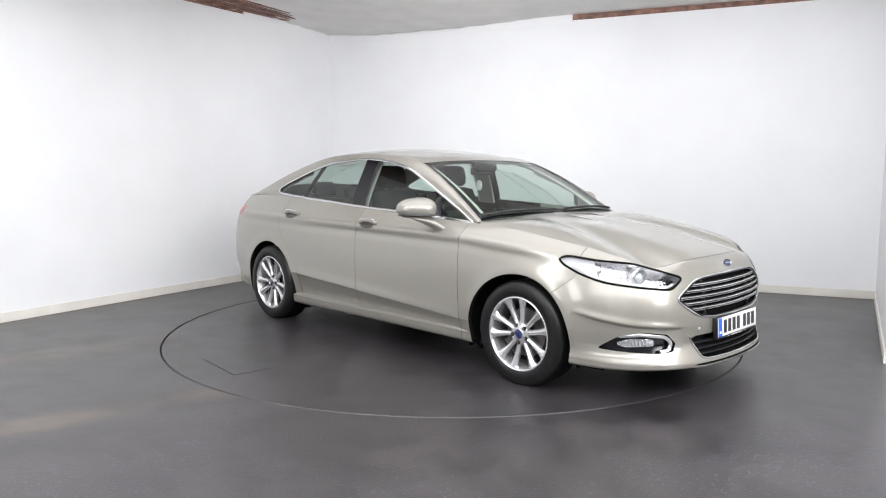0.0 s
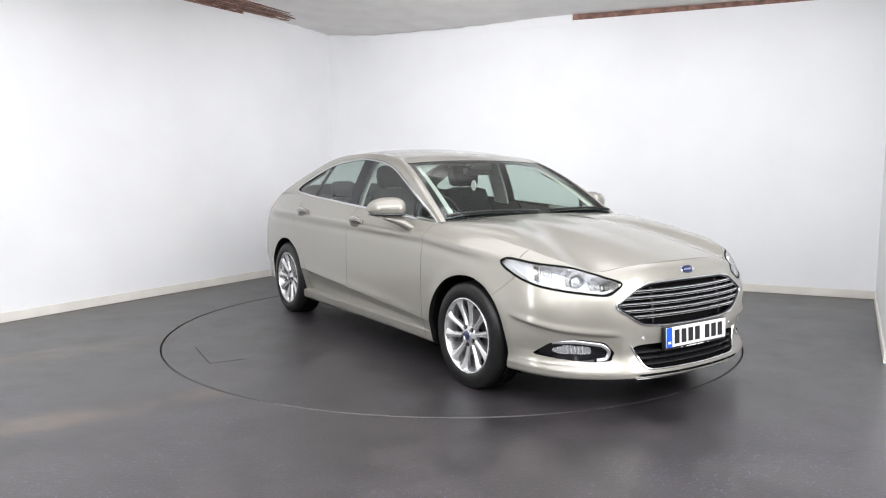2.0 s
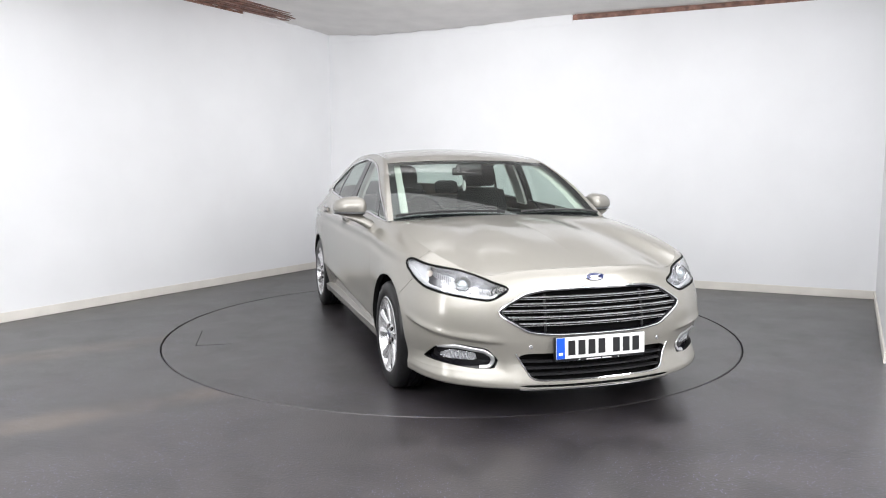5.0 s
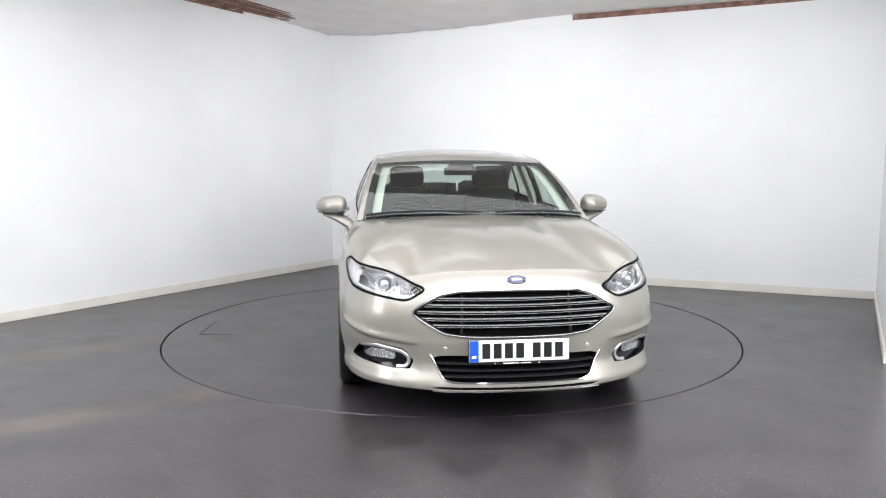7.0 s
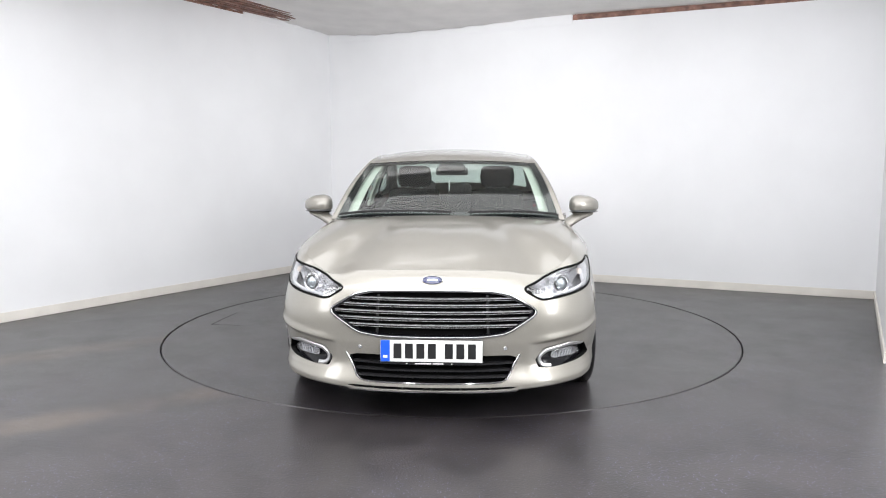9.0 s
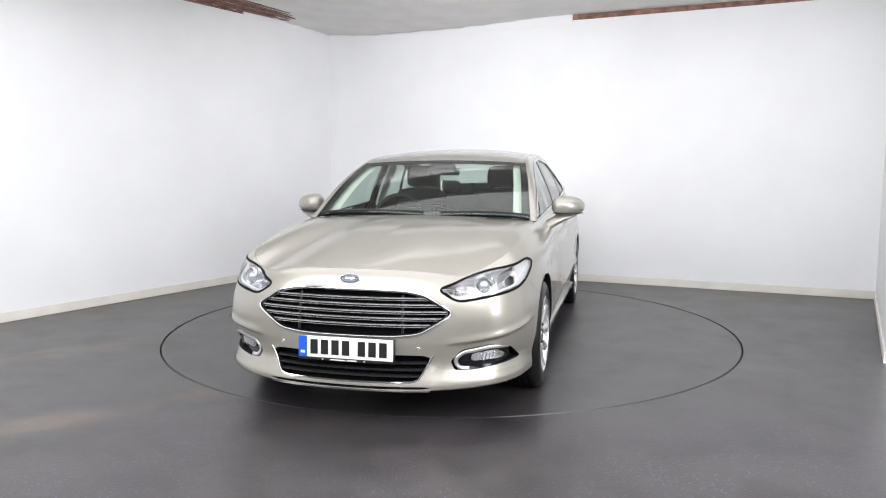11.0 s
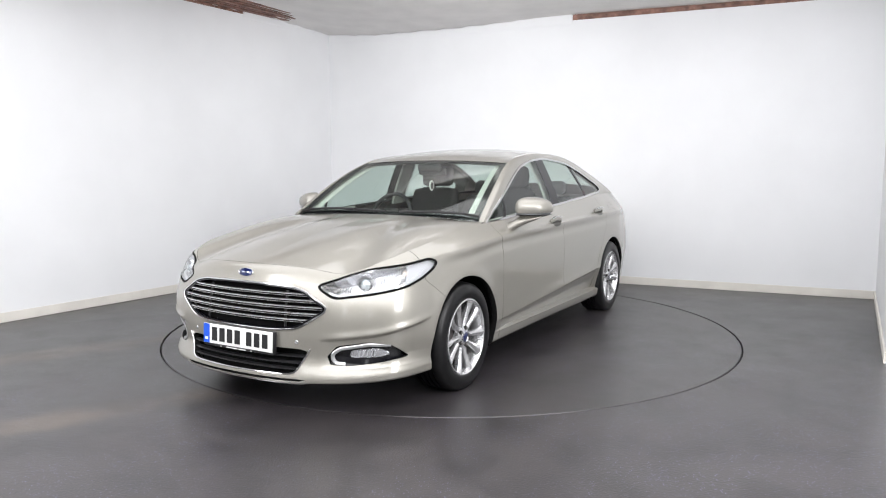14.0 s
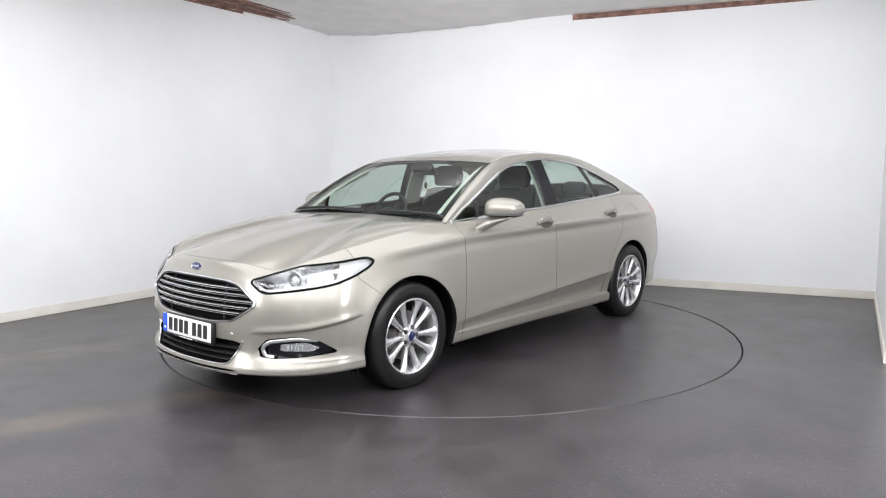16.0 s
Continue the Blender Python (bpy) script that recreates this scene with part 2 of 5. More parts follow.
def spline(ts, ys, t):
    """Smooth curve through (ts, ys), shape-keeping, for scalars or vectors."""
    ts, ys, t = np.asarray(ts, float), np.asarray(ys, float), np.asarray(t, float)
    if ys.ndim == 1:
        return spline(ts, ys[:, None], t)[..., 0]
    h = np.diff(ts)[:, None]
    d = np.diff(ys, axis=0) / h
    m = np.empty_like(ys)
    m[1:-1] = (d[:-1] * h[1:] + d[1:] * h[:-1]) / (h[1:] + h[:-1])
    m[0], m[-1] = d[0] * 1.5 - m[1] * 0.5, d[-1] * 1.5 - m[-2] * 0.5
    i = np.clip(np.searchsorted(ts, t, "right") - 1, 0, len(ts) - 2)
    hh = (ts[i + 1] - ts[i])[:, None]
    s = ((t - ts[i]) / (ts[i + 1] - ts[i]))[:, None]
    return (2 * s**3 - 3 * s**2 + 1) * ys[i] + (s**3 - 2 * s**2 + s) * hh * m[i] + (3 * s**2 - 2 * s**3) * ys[i + 1] + (s**3 - s**2) * hh * m[i + 1]


class Sheet:
    """A smooth sheet of triangles with normals and flat coordinates q, which can be trimmed."""

    def __init__(self, V, N, F, q):
        self.V, self.N, self.F, self.q = V, N, F, q

    @staticmethod
    def grid(P, q, outward):
        nu, nv = P.shape[:2]
        du, dv = np.gradient(P, axis=0), np.gradient(P, axis=1)
        N = np.cross(du, dv)
        N /= np.linalg.norm(N, axis=2)[..., None] + 1e-12
        N *= np.where((N * outward(P)).sum(2) < 0, -1, 1)[..., None]
        k = np.arange(nu * nv).reshape(nu, nv)
        a, b, c, d = k[:-1, :-1].ravel(), k[1:, :-1].ravel(), k[1:, 1:].ravel(), k[:-1, 1:].ravel()
        F = np.concatenate([np.stack([a, b, c], 1), np.stack([a, c, d], 1)])
        V = P.reshape(-1, 3)
        N = N.reshape(-1, 3)
        fn = np.cross(V[F[:, 1]] - V[F[:, 0]], V[F[:, 2]] - V[F[:, 0]])
        flip = (fn * N[F].mean(1)).sum(1) < 0
        F[flip] = F[flip][:, ::-1]
        return Sheet(V, N, F, q.reshape(nu * nv, -1))

    def trim(self, f):
        """Keeps the side where f (a value for each vertex) is negative."""
        V, N, q, F = self.V, self.N, self.q, self.F
        f = np.where(np.abs(f) < 1e-7, 1e-7, f)
        neg = f < 0
        cnt = neg[F].sum(1)
        out = [F[cnt == 3]]
        cache, nv, nn, nq, tris = {}, [], [], [], []
        base = len(V)

        def cut(i, j):
            key = (i, j) if i < j else (j, i)
            if key not in cache:
                i, j = key
                s = f[i] / (f[i] - f[j])
                cache[key] = base + len(nv)
                nv.append(V[i] + s * (V[j] - V[i]))
                n = N[i] + s * (N[j] - N[i])
                nn.append(n / (np.linalg.norm(n) + 1e-12))
                nq.append(q[i] + s * (q[j] - q[i]))
            return cache[key]

        for t in F[(cnt == 1) | (cnt == 2)]:
            t = [int(x) for x in t]
            while not (neg[t[0]] and not neg[t[2]]):
                t = t[1:] + t[:1]
            a, b, c = t
            if neg[b]:
                bc, ca = cut(b, c), cut(c, a)
                tris += [(a, b, bc), (a, bc, ca)]
            else:
                tris += [(a, cut(a, b), cut(c, a))]
        if tris:
            out.append(np.array(tris))
            V, N, q = np.concatenate([V, nv]), np.concatenate([N, nn]), np.concatenate([q, nq])
        F = np.concatenate(out)
        used, inv = np.unique(F, return_inverse=True)
        return Sheet(V[used], N[used], inv.reshape(-1, 3), q[used])

    def mirrored(self):
        s = np.array([1, -1, 1.0])
        return Sheet(self.V * s, self.N * s, self.F[:, ::-1], self.q)

    def pushed(self, d):
        return Sheet(self.V - self.N * d, self.N, self.F, self.q)

    def plus(self, o):
        return Sheet(np.concatenate([self.V, o.V]), np.concatenate([self.N, o.N]), np.concatenate([self.F, o.F + len(self.V)]), np.concatenate([self.q, o.q]))

    shape = None

    def at_grid(self, pts):
        """As at(), exactly, on a whole grid whose columns have one arc and rising heights."""
        nu, nv = self.shape
        G3, GN, Q = self.V.reshape(nu, nv, 3), self.N.reshape(nu, nv, 3), self.q.reshape(nu, nv, -1)
        arcs = Q[:, 0, 0]
        V, N = [], []
        for s, z in np.asarray(pts, float):
            x = np.clip(np.interp(s, arcs, np.arange(nu)), 0, nu - 1.0001)
            i, a = int(x), x - int(x)
            got = []
            for j in (i, i + 1):
                k = np.interp(z, np.maximum.accumulate(Q[j, 18:, 1]) + 1e-7 * np.arange(nv - 18), np.arange(18, nv))
                b = min(int(k), nv - 2)
                c = k - b
                got.append((G3[j, b] * (1 - c) + G3[j, b + 1] * c, GN[j, b] * (1 - c) + GN[j, b + 1] * c))
            V.append(got[0][0] * (1 - a) + got[1][0] * a)
            N.append(got[0][1] * (1 - a) + got[1][1] * a)
        return np.array(V), np.array(N)

    def at(self, pts, cols):
        """The places on the sheet whose coordinates q[cols] are nearest to pts, with normals."""
        if self.shape and cols == [0, 1]:
            return self.at_grid(pts)
        Q = self.q[:, cols]
        V, N = [], []
        for p in np.asarray(pts, float):
            d = ((Q - p) ** 2).sum(1)
            k = np.argpartition(d, 4)[:4]
            w = 1 / (d[k] + 1e-7)
            w /= w.sum()
            V.append((self.V[k] * w[:, None]).sum(0))
            N.append((self.N[k] * w[:, None]).sum(0))
        return np.array(V), np.array(N)

    def part(self, name, mat, parent, label="", flange=0.012):
        V, N, F = self.V, self.N, self.F
        if flange:
            E = np.concatenate([F[:, [0, 1]], F[:, [1, 2]], F[:, [2, 0]]])
            key = np.sort(E, 1)
            uniq, first, cnt = np.unique(key, axis=0, return_index=True, return_counts=True)
            B = E[first[cnt == 1]]
            mid = V[B].mean(1)
            B = B[np.abs(mid[:, 1]) > 1e-4]
            n = len(V)
            a, b = V[B[:, 0]], V[B[:, 1]]
            na, nb = N[B[:, 0]], N[B[:, 1]]
            side = np.cross(b - a, na + nb)
            side /= np.linalg.norm(side, axis=1)[:, None] + 1e-12
            a2, b2 = a - na * flange, b - nb * flange
            m = len(B)
            r = 0.0012
            # a small rounded edge, then the turned-in flange
            V = np.concatenate([V, a, b, a - na * r + side * r, b - nb * r + side * r, a2 + side * r, b2 + side * r])
            nr = (na + side)
            N = np.concatenate([N, na, nb, nr, nb + side, side, side])
            i = np.arange(m) + n
            q1 = [i, i + 2 * m, i + 3 * m, i + m]
            q2 = [i + 2 * m, i + 4 * m, i + 5 * m, i + 3 * m]
            X = []
            for w in (q1, q2):
                X += [np.stack([w[0], w[1], w[2]], 1), np.stack([w[0], w[2], w[3]], 1)]
            F = np.concatenate([F] + X)
        me = bpy.data.meshes.new(name)
        me.from_pydata(V.tolist(), [], F.tolist())
        me.materials.append(mat)
        if flange and mat == PAINT:
            # the turned-in flanges are coloured dark, as painted shade in the panel gaps
            me.materials.append(DARK)
            idx = np.zeros(len(F), np.int32)
            idx[-2 * m:] = 1
            me.polygons.foreach_set("material_index", idx)
        me.shade_smooth()
        N = N / (np.linalg.norm(N, axis=1)[:, None] + 1e-12)
        me.normals_split_custom_set_from_vertices(N.tolist())
        ob = new(name, me)
        ob.parent = parent
        return tagged(ob, label)


def inside(poly, q):
    """Signed distance of points q to a closed polygon, negative inside."""
    P = np.array(poly, float)
    A, B = P, np.roll(P, -1, 0)
    d = np.full(len(q), 1e9)
    odd = np.zeros(len(q), bool)
    for a, b in zip(A, B):
        e, w = b - a, q - a
        s = np.clip((w @ e) / (e @ e), 0, 1)
        d = np.minimum(d, np.linalg.norm(w - s[:, None] * e, axis=1))
        c = (a[1] > q[:, 1]) != (b[1] > q[:, 1])
        with np.errstate(divide="ignore", invalid="ignore"):
            odd ^= c & (q[:, 0] < (b[0] - a[0]) * (q[:, 1] - a[1]) / (b[1] - a[1]) + a[0])
    return np.where(odd, -d, d)


def rounded(poly, n=6, cut=0.25):
    """Corner-cut (Chaikin) copy of a closed polygon."""
    P = np.array(poly, float)
    for _ in range(n):
        Q = np.roll(P, -1, 0)
        P = np.stack([P * (1 - cut) + Q * cut, P * cut + Q * (1 - cut)], 1).reshape(-1, 2)
        if len(P) > 90:
            break
    return P


# ---------------------------------------------------------------- the room
def prism(name, foot, z0, z1, mat, label="", category="", parent=None, bevel=0.0):
    bm = bmesh.new()
    lo = [bm.verts.new((x, y, z0)) for x, y in foot]
    hi = [bm.verts.new((x, y, z1)) for x, y in foot]
    n = len(foot)
    bm.faces.new(lo[::-1])
    bm.faces.new(hi)
    for k in range(n):
        bm.faces.new((lo[k], lo[(k + 1) % n], hi[(k + 1) % n], hi[k]))
    if bevel:
        bmesh.ops.bevel(bm, geom=bm.edges[:], offset=bevel, segments=2, affect="EDGES")
    ob = part(name, bm, mat, parent, label, smooth=False)
    return tagged(ob, category=category, kind="" if parent else "structure")


def slab(a, b, t0, t1):
    """Footprint of a wall from a to b, between t0 and t1 metres off its inner face, on the outer (left-hand) side."""
    a, b = Vector(a), Vector(b)
    d = (b - a).normalized()
    n = Vector((-d.y, d.x))
    return [tuple(a + n * t0), tuple(b + n * t0), tuple(b + n * t1), tuple(a + n * t1)]


W_LEFT, W_CORNER, W_RIGHT, W_END = (-8.1, -6.9), (-1.60, 3.84), (4.28, 1.27), (2.95, -1.18)
TOP = 3.04


EDGE_A = [-3.0, 0.0, 0.6, 1.6, 3.1, 5.5, 6.5]   # metres off the side wall
EDGE_Z = [3.05, 3.05, 3.003, 2.992, 3.045, 3.03, 3.03]  # height of the sheet's edge along the long wall


def off_wall(x, y, a, b):
    """Distance from a wall, on its inner side."""
    dx, dy = b[0] - a[0], b[1] - a[1]
    return -((x - a[0]) * -dy + (y - a[1]) * dx) / math.hypot(dx, dy)


def build_room():
    n = 96
    bm = bmesh.new()
    R0 = 2.286
    ring = [bm.verts.new((R0 * math.cos(2 * math.pi * k / n), R0 * math.sin(2 * math.pi * k / n), 0)) for k in range(n)]
    far = [bm.verts.new((14 * math.cos(2 * math.pi * k / n), 14 * math.sin(2 * math.pi * k / n), 0)) for k in range(n)]
    low = [bm.verts.new((v.co.x, v.co.y, -0.05)) for v in ring]
    for k in range(n):
        j = (k + 1) % n
        bm.faces.new((ring[k], far[k], far[j], ring[j]))
        bm.faces.new((ring[k], ring[j], low[j], low[k]))
    tagged(part("floor", bm, FLOOR, None, "dark grey speckled rubbery studio floor with dusty streaks", smooth=False), category="floor", kind="structure")
    bm = bmesh.new()
    bmesh.ops.create_circle(bm, cap_ends=True, segments=48, radius=2.4)
    bmesh.ops.translate(bm, vec=(0, 0, -0.05), verts=bm.verts)
    tagged(part("turntable_pit", bm, GAP, None, "black gap under the rim of the turntable", smooth=False), category="floor", kind="structure")

    # walls: the side wall, the long wall behind the car, a short return and plain walls that close the studio
    prism("wall_west", slab(W_LEFT, W_CORNER, 0, 0.2), 0, 3.07, WALL, "smooth white painted studio wall", "wall")
    prism("wall_north", slab(W_CORNER, W_RIGHT, 0, 0.2), 0, 2.985, WALL, "smooth white painted studio wall behind the car", "wall")
    prism("wall_east", slab(W_RIGHT, W_END, 0, 0.2), 0, TOP, WALL, "short white painted return wall", "wall")
    prism("wall_side", slab((4.6, 1.3), (7.5, -9.0), 0, 0.2), 0, TOP, WALL, "plain white studio wall", "wall")
    prism("wall_south", slab((7.5, -9.0), (-9.0, -9.0), 0, 0.2), 0, TOP, WALL, "plain white studio wall", "wall")
    prism("wall_link", slab((-9.0, -9.0), W_LEFT, 0, 0.2), 0, TOP, WALL, "plain white studio wall", "wall")
    for name, a, b in (("baseboard", W_LEFT, W_CORNER), ("baseboard", W_CORNER, W_RIGHT), ("baseboard", W_RIGHT, W_END)):
        prism(name, slab(a, b, -0.014, -0.001), 0, 0.085, SKIRT, "low off-white painted skirting board with a worn edge", "skirting", bevel=0.003)

    # timber battens over the walls, with the white boards nailed over them near the corner
    A, K, R = Vector(W_LEFT), Vector(W_CORNER), Vector(W_RIGHT)
    prism("trim", slab(A, K, 0.012, 0.2), 3.072, 3.26, TIMBER, "rough red-brown timber batten along the wall top", "batten")
    prism("trim", slab(K, R, 0.012, 0.2), 2.987, 3.26, TIMBER, "rough red-brown timber batten along the wall top", "batten")
    j = A.lerp(K, 0.881)
    prism("trim", slab(j, K, -0.006, 0.010), 3.03, 3.132, WALL, "white board nailed over the batten", "board", bevel=0.002)
    j2 = K.lerp(R, 0.508)
    prism("trim", slab(K, j2, -0.006, 0.010), 2.94, 3.06, WALL, "white board nailed over the batten", "board", bevel=0.002)
    for off, w, z, end in ((0.004, 0.07, 3.098, 0.985), (0.11, 0.035, 3.102, 0.965), (0.18, 0.06, 3.098, 0.970), (0.28, 0.03, 3.102, 0.925), (0.36, 0.05, 3.100, 0.91)):
        prism("trim", slab(A, A.lerp(K, end), -off - w, -off), z, 3.16, TIMBER, "rough red-brown timber lath under the ceiling edge", "lath", bevel=0.004)

    # the ceiling: a slack sheet that rises to the middle of the room
    bm = bmesh.new()
    rows = []
    for i in range(121):
        row = []
        for k in range(121):
            x, y = -9.5 + 18 * i / 120, -9.5 + 14.5 * k / 120
            a, b = off_wall(x, y, W_LEFT, W_CORNER), off_wall(x, y, W_CORNER, W_RIGHT)
            zn = float(spline(EDGE_A, EDGE_Z, np.array([min(a, 6.5)]))[0])
            zw = 3.05 + 0.085 * min(max(b / 1.1, 0), 1)
            w = b / (a + b + 0.05) if a > 0 and b > 0 else 0.5
            z = zn * (1 - w) + zw * w + 0.006 * noise.noise((x * 0.9, y * 0.9, 3.1)) + 0.004 * noise.noise((x * 2.7, y * 2.7, 7.7))
            row.append(bm.verts.new((x, y, z)))
        rows.append(row)
    for i in range(120):
        for k in range(120):
            bm.faces.new((rows[i][k], rows[i][k + 1], rows[i + 1][k + 1], rows[i + 1][k]))
    tagged(part("ceiling", bm, CEIL, None, "slack off-white sheet ceiling with shallow folds"), category="ceiling", kind="structure")


def build_turntable():
    top = new("turntable")
    tagged(top, "round flush turntable plate with the same dark coating as the floor", "turntable")
    bm = bmesh.new()
    prof = [(0.0001, 0), (1.0, 0), (2.268, 0), (2.274, -0.004), (2.274, -0.04)]
    bm = lathe_bm(prof, 128, "z")
    part("plate", bm, FLOOR, top, sharp=30)
    # an inspection hatch let into the plate: dark joints on its sides
    hx, hy, w, d = HATCH
    m = pose(hx, hy, 0, 0, 0, HATCH_TURN)
    for x0, x1, y0, y1 in ((-w, w, -d - 0.003, -d + 0.003), (w - 0.0025, w + 0.0025, -d, d)):
        part("hatch_joint", box_bm(x0, x1, y0, y1, -0.003, 0.0012, m=m), GAP, top, "thin dark hatch joint", smooth=False)
    return top


HATCH, HATCH_TURN = (-0.18, -1.885, 0.255, 0.127), -5.0
build_room()
TURNTABLE = build_turntable()


# ---------------------------------------------------------------- the car: master surfaces
CAR = tagged(new("car"), "champagne metallic five-door hatchback car parked on the turntable", "car")
O = Vector((OFF_X, OFF_Y, 0.0))
HUB_F, HUB_R, HUB_Y, HUB_Z, TYRE_R = 1.425, -1.42, 0.915, 0.316, 0.328

# plan of the body at its widest: from the nose's middle round the corner, along the flank and round the tail
PLAN_X = [2.40, 2.388, 2.345, 2.245, 2.11, 1.97, 1.76, 1.42, 1.05, 0.75, 0.2, -0.4, -1.0, -1.42, -1.85, -2.20, -2.41, -2.465]
PLAN_Y = [0.0, 0.20, 0.42, 0.645, 0.795, 0.865, 0.902, 0.922, 0.918, 0.915, 0.918, 0.918, 0.915, 0.914, 0.892, 0.80, 0.48, 0.0]
PLAN = np.stack([PLAN_X, PLAN_Y], 1)
PLAN_U = np.concatenate([[0], np.cumsum(np.linalg.norm(np.diff(PLAN, axis=0), axis=1))])
ANCHOR = PLAN_U[[0, 2, 3, 4, 7, 10, 13, 15, 17]]

LEVELS = []


def level(inset, height):
    LEVELS.append((np.array(inset), np.array(height)))


# each level: how far inside the plan, and how high, at nose, quarter nose, lamp, corner, front wheel, doors, rear wheel, rear corner, tail
level([.16, .16, .16, .16, .16, .16, .16, .18, .18], [.165, .165, .17, .175, .175, .17, .18, .22, .22])
level([.035, .03, .03, .03, .04, .045, .04, .05, .05], [.185, .185, .187, .19, .185, .185, .19, .24, .24])
level([.005, .00, .002, .006, .020, .020, .016, .03, .03], [.212, .212, .218, .225, .24, .25, .26, .30, .30])
level([.04, .035, .030, .022, .012, .014, .008, .02, .02], [.33, .325, .305, .295, .30, .30, .33, .40, .40])
level([.04, .03, .015, .00, .00, .002, .0, .0, .0], [.45, .44, .435, .43, .40, .385, .47, .50, .50])
level([.05, .04, .02, .005, .0, .0, .0, .0, .0], [.575, .57, .565, .56, .56, .53, .58, .62, .62])
level([.085, .07, .052, .035, .006, .002, .0, .01, .03], [.70, .69, .675, .67, .70, .72, .75, .75, .75])
level([.105, .095, .082, .065, .022, .012, .014, .04, .06], [.755, .742, .722, .745, .815, .872, .905, .90, .90])
level([.125, .118, .108, .095, .055, .035, .04, .08, .09], [.782, .770, .744, .782, .875, .915, .945, .97, .98])
level([.155, .148, .138, .135, .13, .112, .135, .16, .16], [.798, .787, .762, .808, .925, .998, 1.075, 1.07, 1.06])


def ring_points(s, k):
    """Points of level k at the arc lengths s of the plan."""
    c = spline(PLAN_U, PLAN, s)
    e = 1e-3
    t = spline(PLAN_U, PLAN, np.clip(s + e, 0, PLAN_U[-1])) - spline(PLAN_U, PLAN, np.clip(s - e, 0, PLAN_U[-1]))
    t /= np.linalg.norm(t, axis=1)[:, None]
    inward = np.stack([-t[:, 1], t[:, 0]], 1)
    inward[c @ np.array([1.0, 0]) * 0 + (inward * c).sum(1) > 0] *= -1
    i = spline(ANCHOR, LEVELS[k][0], s)
    z = spline(ANCHOR, LEVELS[k][1], s)
    p = c + inward * i[:, None]
    p[:, 1] = np.maximum(p[:, 1], 0)
    return np.column_stack([p, z])


def crease(P):
    """Pressed lines and swellings of the body sides, as a push outwards."""
    x, y, z = P[..., 0], P[..., 1], P[..., 2]
    d = np.zeros_like(x)
    for hx in (HUB_F, HUB_R):
        r = np.hypot(x - hx, z - HUB_Z)
        d += 0.009 * np.exp(-((r - 0.38) / 0.06) ** 2) * (y > 0.7)
    # shoulder line through the door handles
    zs = 0.897 - 0.012 * x - 0.06 * np.maximum(x - 0.9, 0)
    d += (0.009 * np.exp(-((z - zs) / np.where(z > zs, 0.012, 0.035)) ** 2) - 0.006 * np.exp(-((z - zs + 0.06) / 0.03) ** 2)) * np.clip((1.75 - x) / 0.3, 0, 1) * np.clip((x + 2.05) / 0.3, 0, 1)
    # sloping crease low on the doors
    zc = 0.386 - 0.055 * x
    w = np.clip((1.02 - x) / 0.25, 0, 1) * np.clip((x + 1.15) / 0.2, 0, 1)
    # under it the panel leans in, down to the proud sill
    lean = 0.36 * np.clip(zc - z, 0, 1) * np.clip((z - 0.254) / 0.011, 0, 1)
    d += w * (0.006 * np.exp(-(np.maximum(z - zc, 0) / 0.05) ** 2) * (z > zc - 0.004) - np.minimum(lean, 0.075))
    # wing of the bumper over the fog lamps
    zb = 0.44 + 0.17 * (2.2 - x)
    wb = np.clip((x - 1.80) / 0.15, 0, 1) * np.clip((y - 0.5) / 0.10, 0, 1)
    t = np.clip((zb + 0.004 - z) / 0.014, 0, 1)
    d += wb * (0.006 * np.exp(-((z - zb - 0.008) / 0.022) ** 2) - 0.016 * t * t * (3 - 2 * t) * np.clip((z - 0.27) / 0.06, 0, 1))
    return d


def ring_sheet(nu=430, nv=190):
    # samples crowd where the plan turns
    s = np.linspace(0, PLAN_U[-1], nu)
    knots = np.arange(len(LEVELS), dtype=float)
    L = np.stack([ring_points(s, k) for k in range(len(LEVELS))], 1)
    v = np.linspace(0, len(LEVELS) - 1, nv)
    P = np.stack([spline(knots, L[i], v) for i in range(nu)])

    def outward(P):
        o = P * np.array([1.0, 1, 0])
        o[..., 0] = np.where(np.abs(P[..., 0]) > 1.9, P[..., 0], 0.05 * P[..., 0])
        o[..., 2] = 0.05
        return o

    S = Sheet.grid(P, np.zeros((nu, nv, 1)), outward)
    d = crease(P).reshape(-1)
    V = S.V + S.N * np.array([1.0, 1.0, 0.0]) * d[:, None]
    V[:, 1] = np.where(np.repeat(np.isin(np.arange(nu), (0, nu - 1)), nv), 0, V[:, 1])
    q = np.stack([np.repeat(s, nv), V[:, 2], V[:, 0], V[:, 1], np.tile(v, nu)], 1)  # arc, z, x, y, level
    return Sheet.grid(V.reshape(nu, nv, 3), q.reshape(nu, nv, 5), outward)


RING = ring_sheet()
RING.shape = (430, 190)
ARC_S = np.linspace(0, PLAN_U[-1], 600)
ARC_P = spline(PLAN_U, PLAN, ARC_S)


def sy(y):
    """Arc length of the plan at half width y on the nose."""
    k = ARC_P[:, 0] > 1.6
    return float(np.interp(y, ARC_P[k, 1], ARC_S[k]))


def sx(x):
    return float(np.interp(-x, -ARC_P[:, 0], ARC_S))


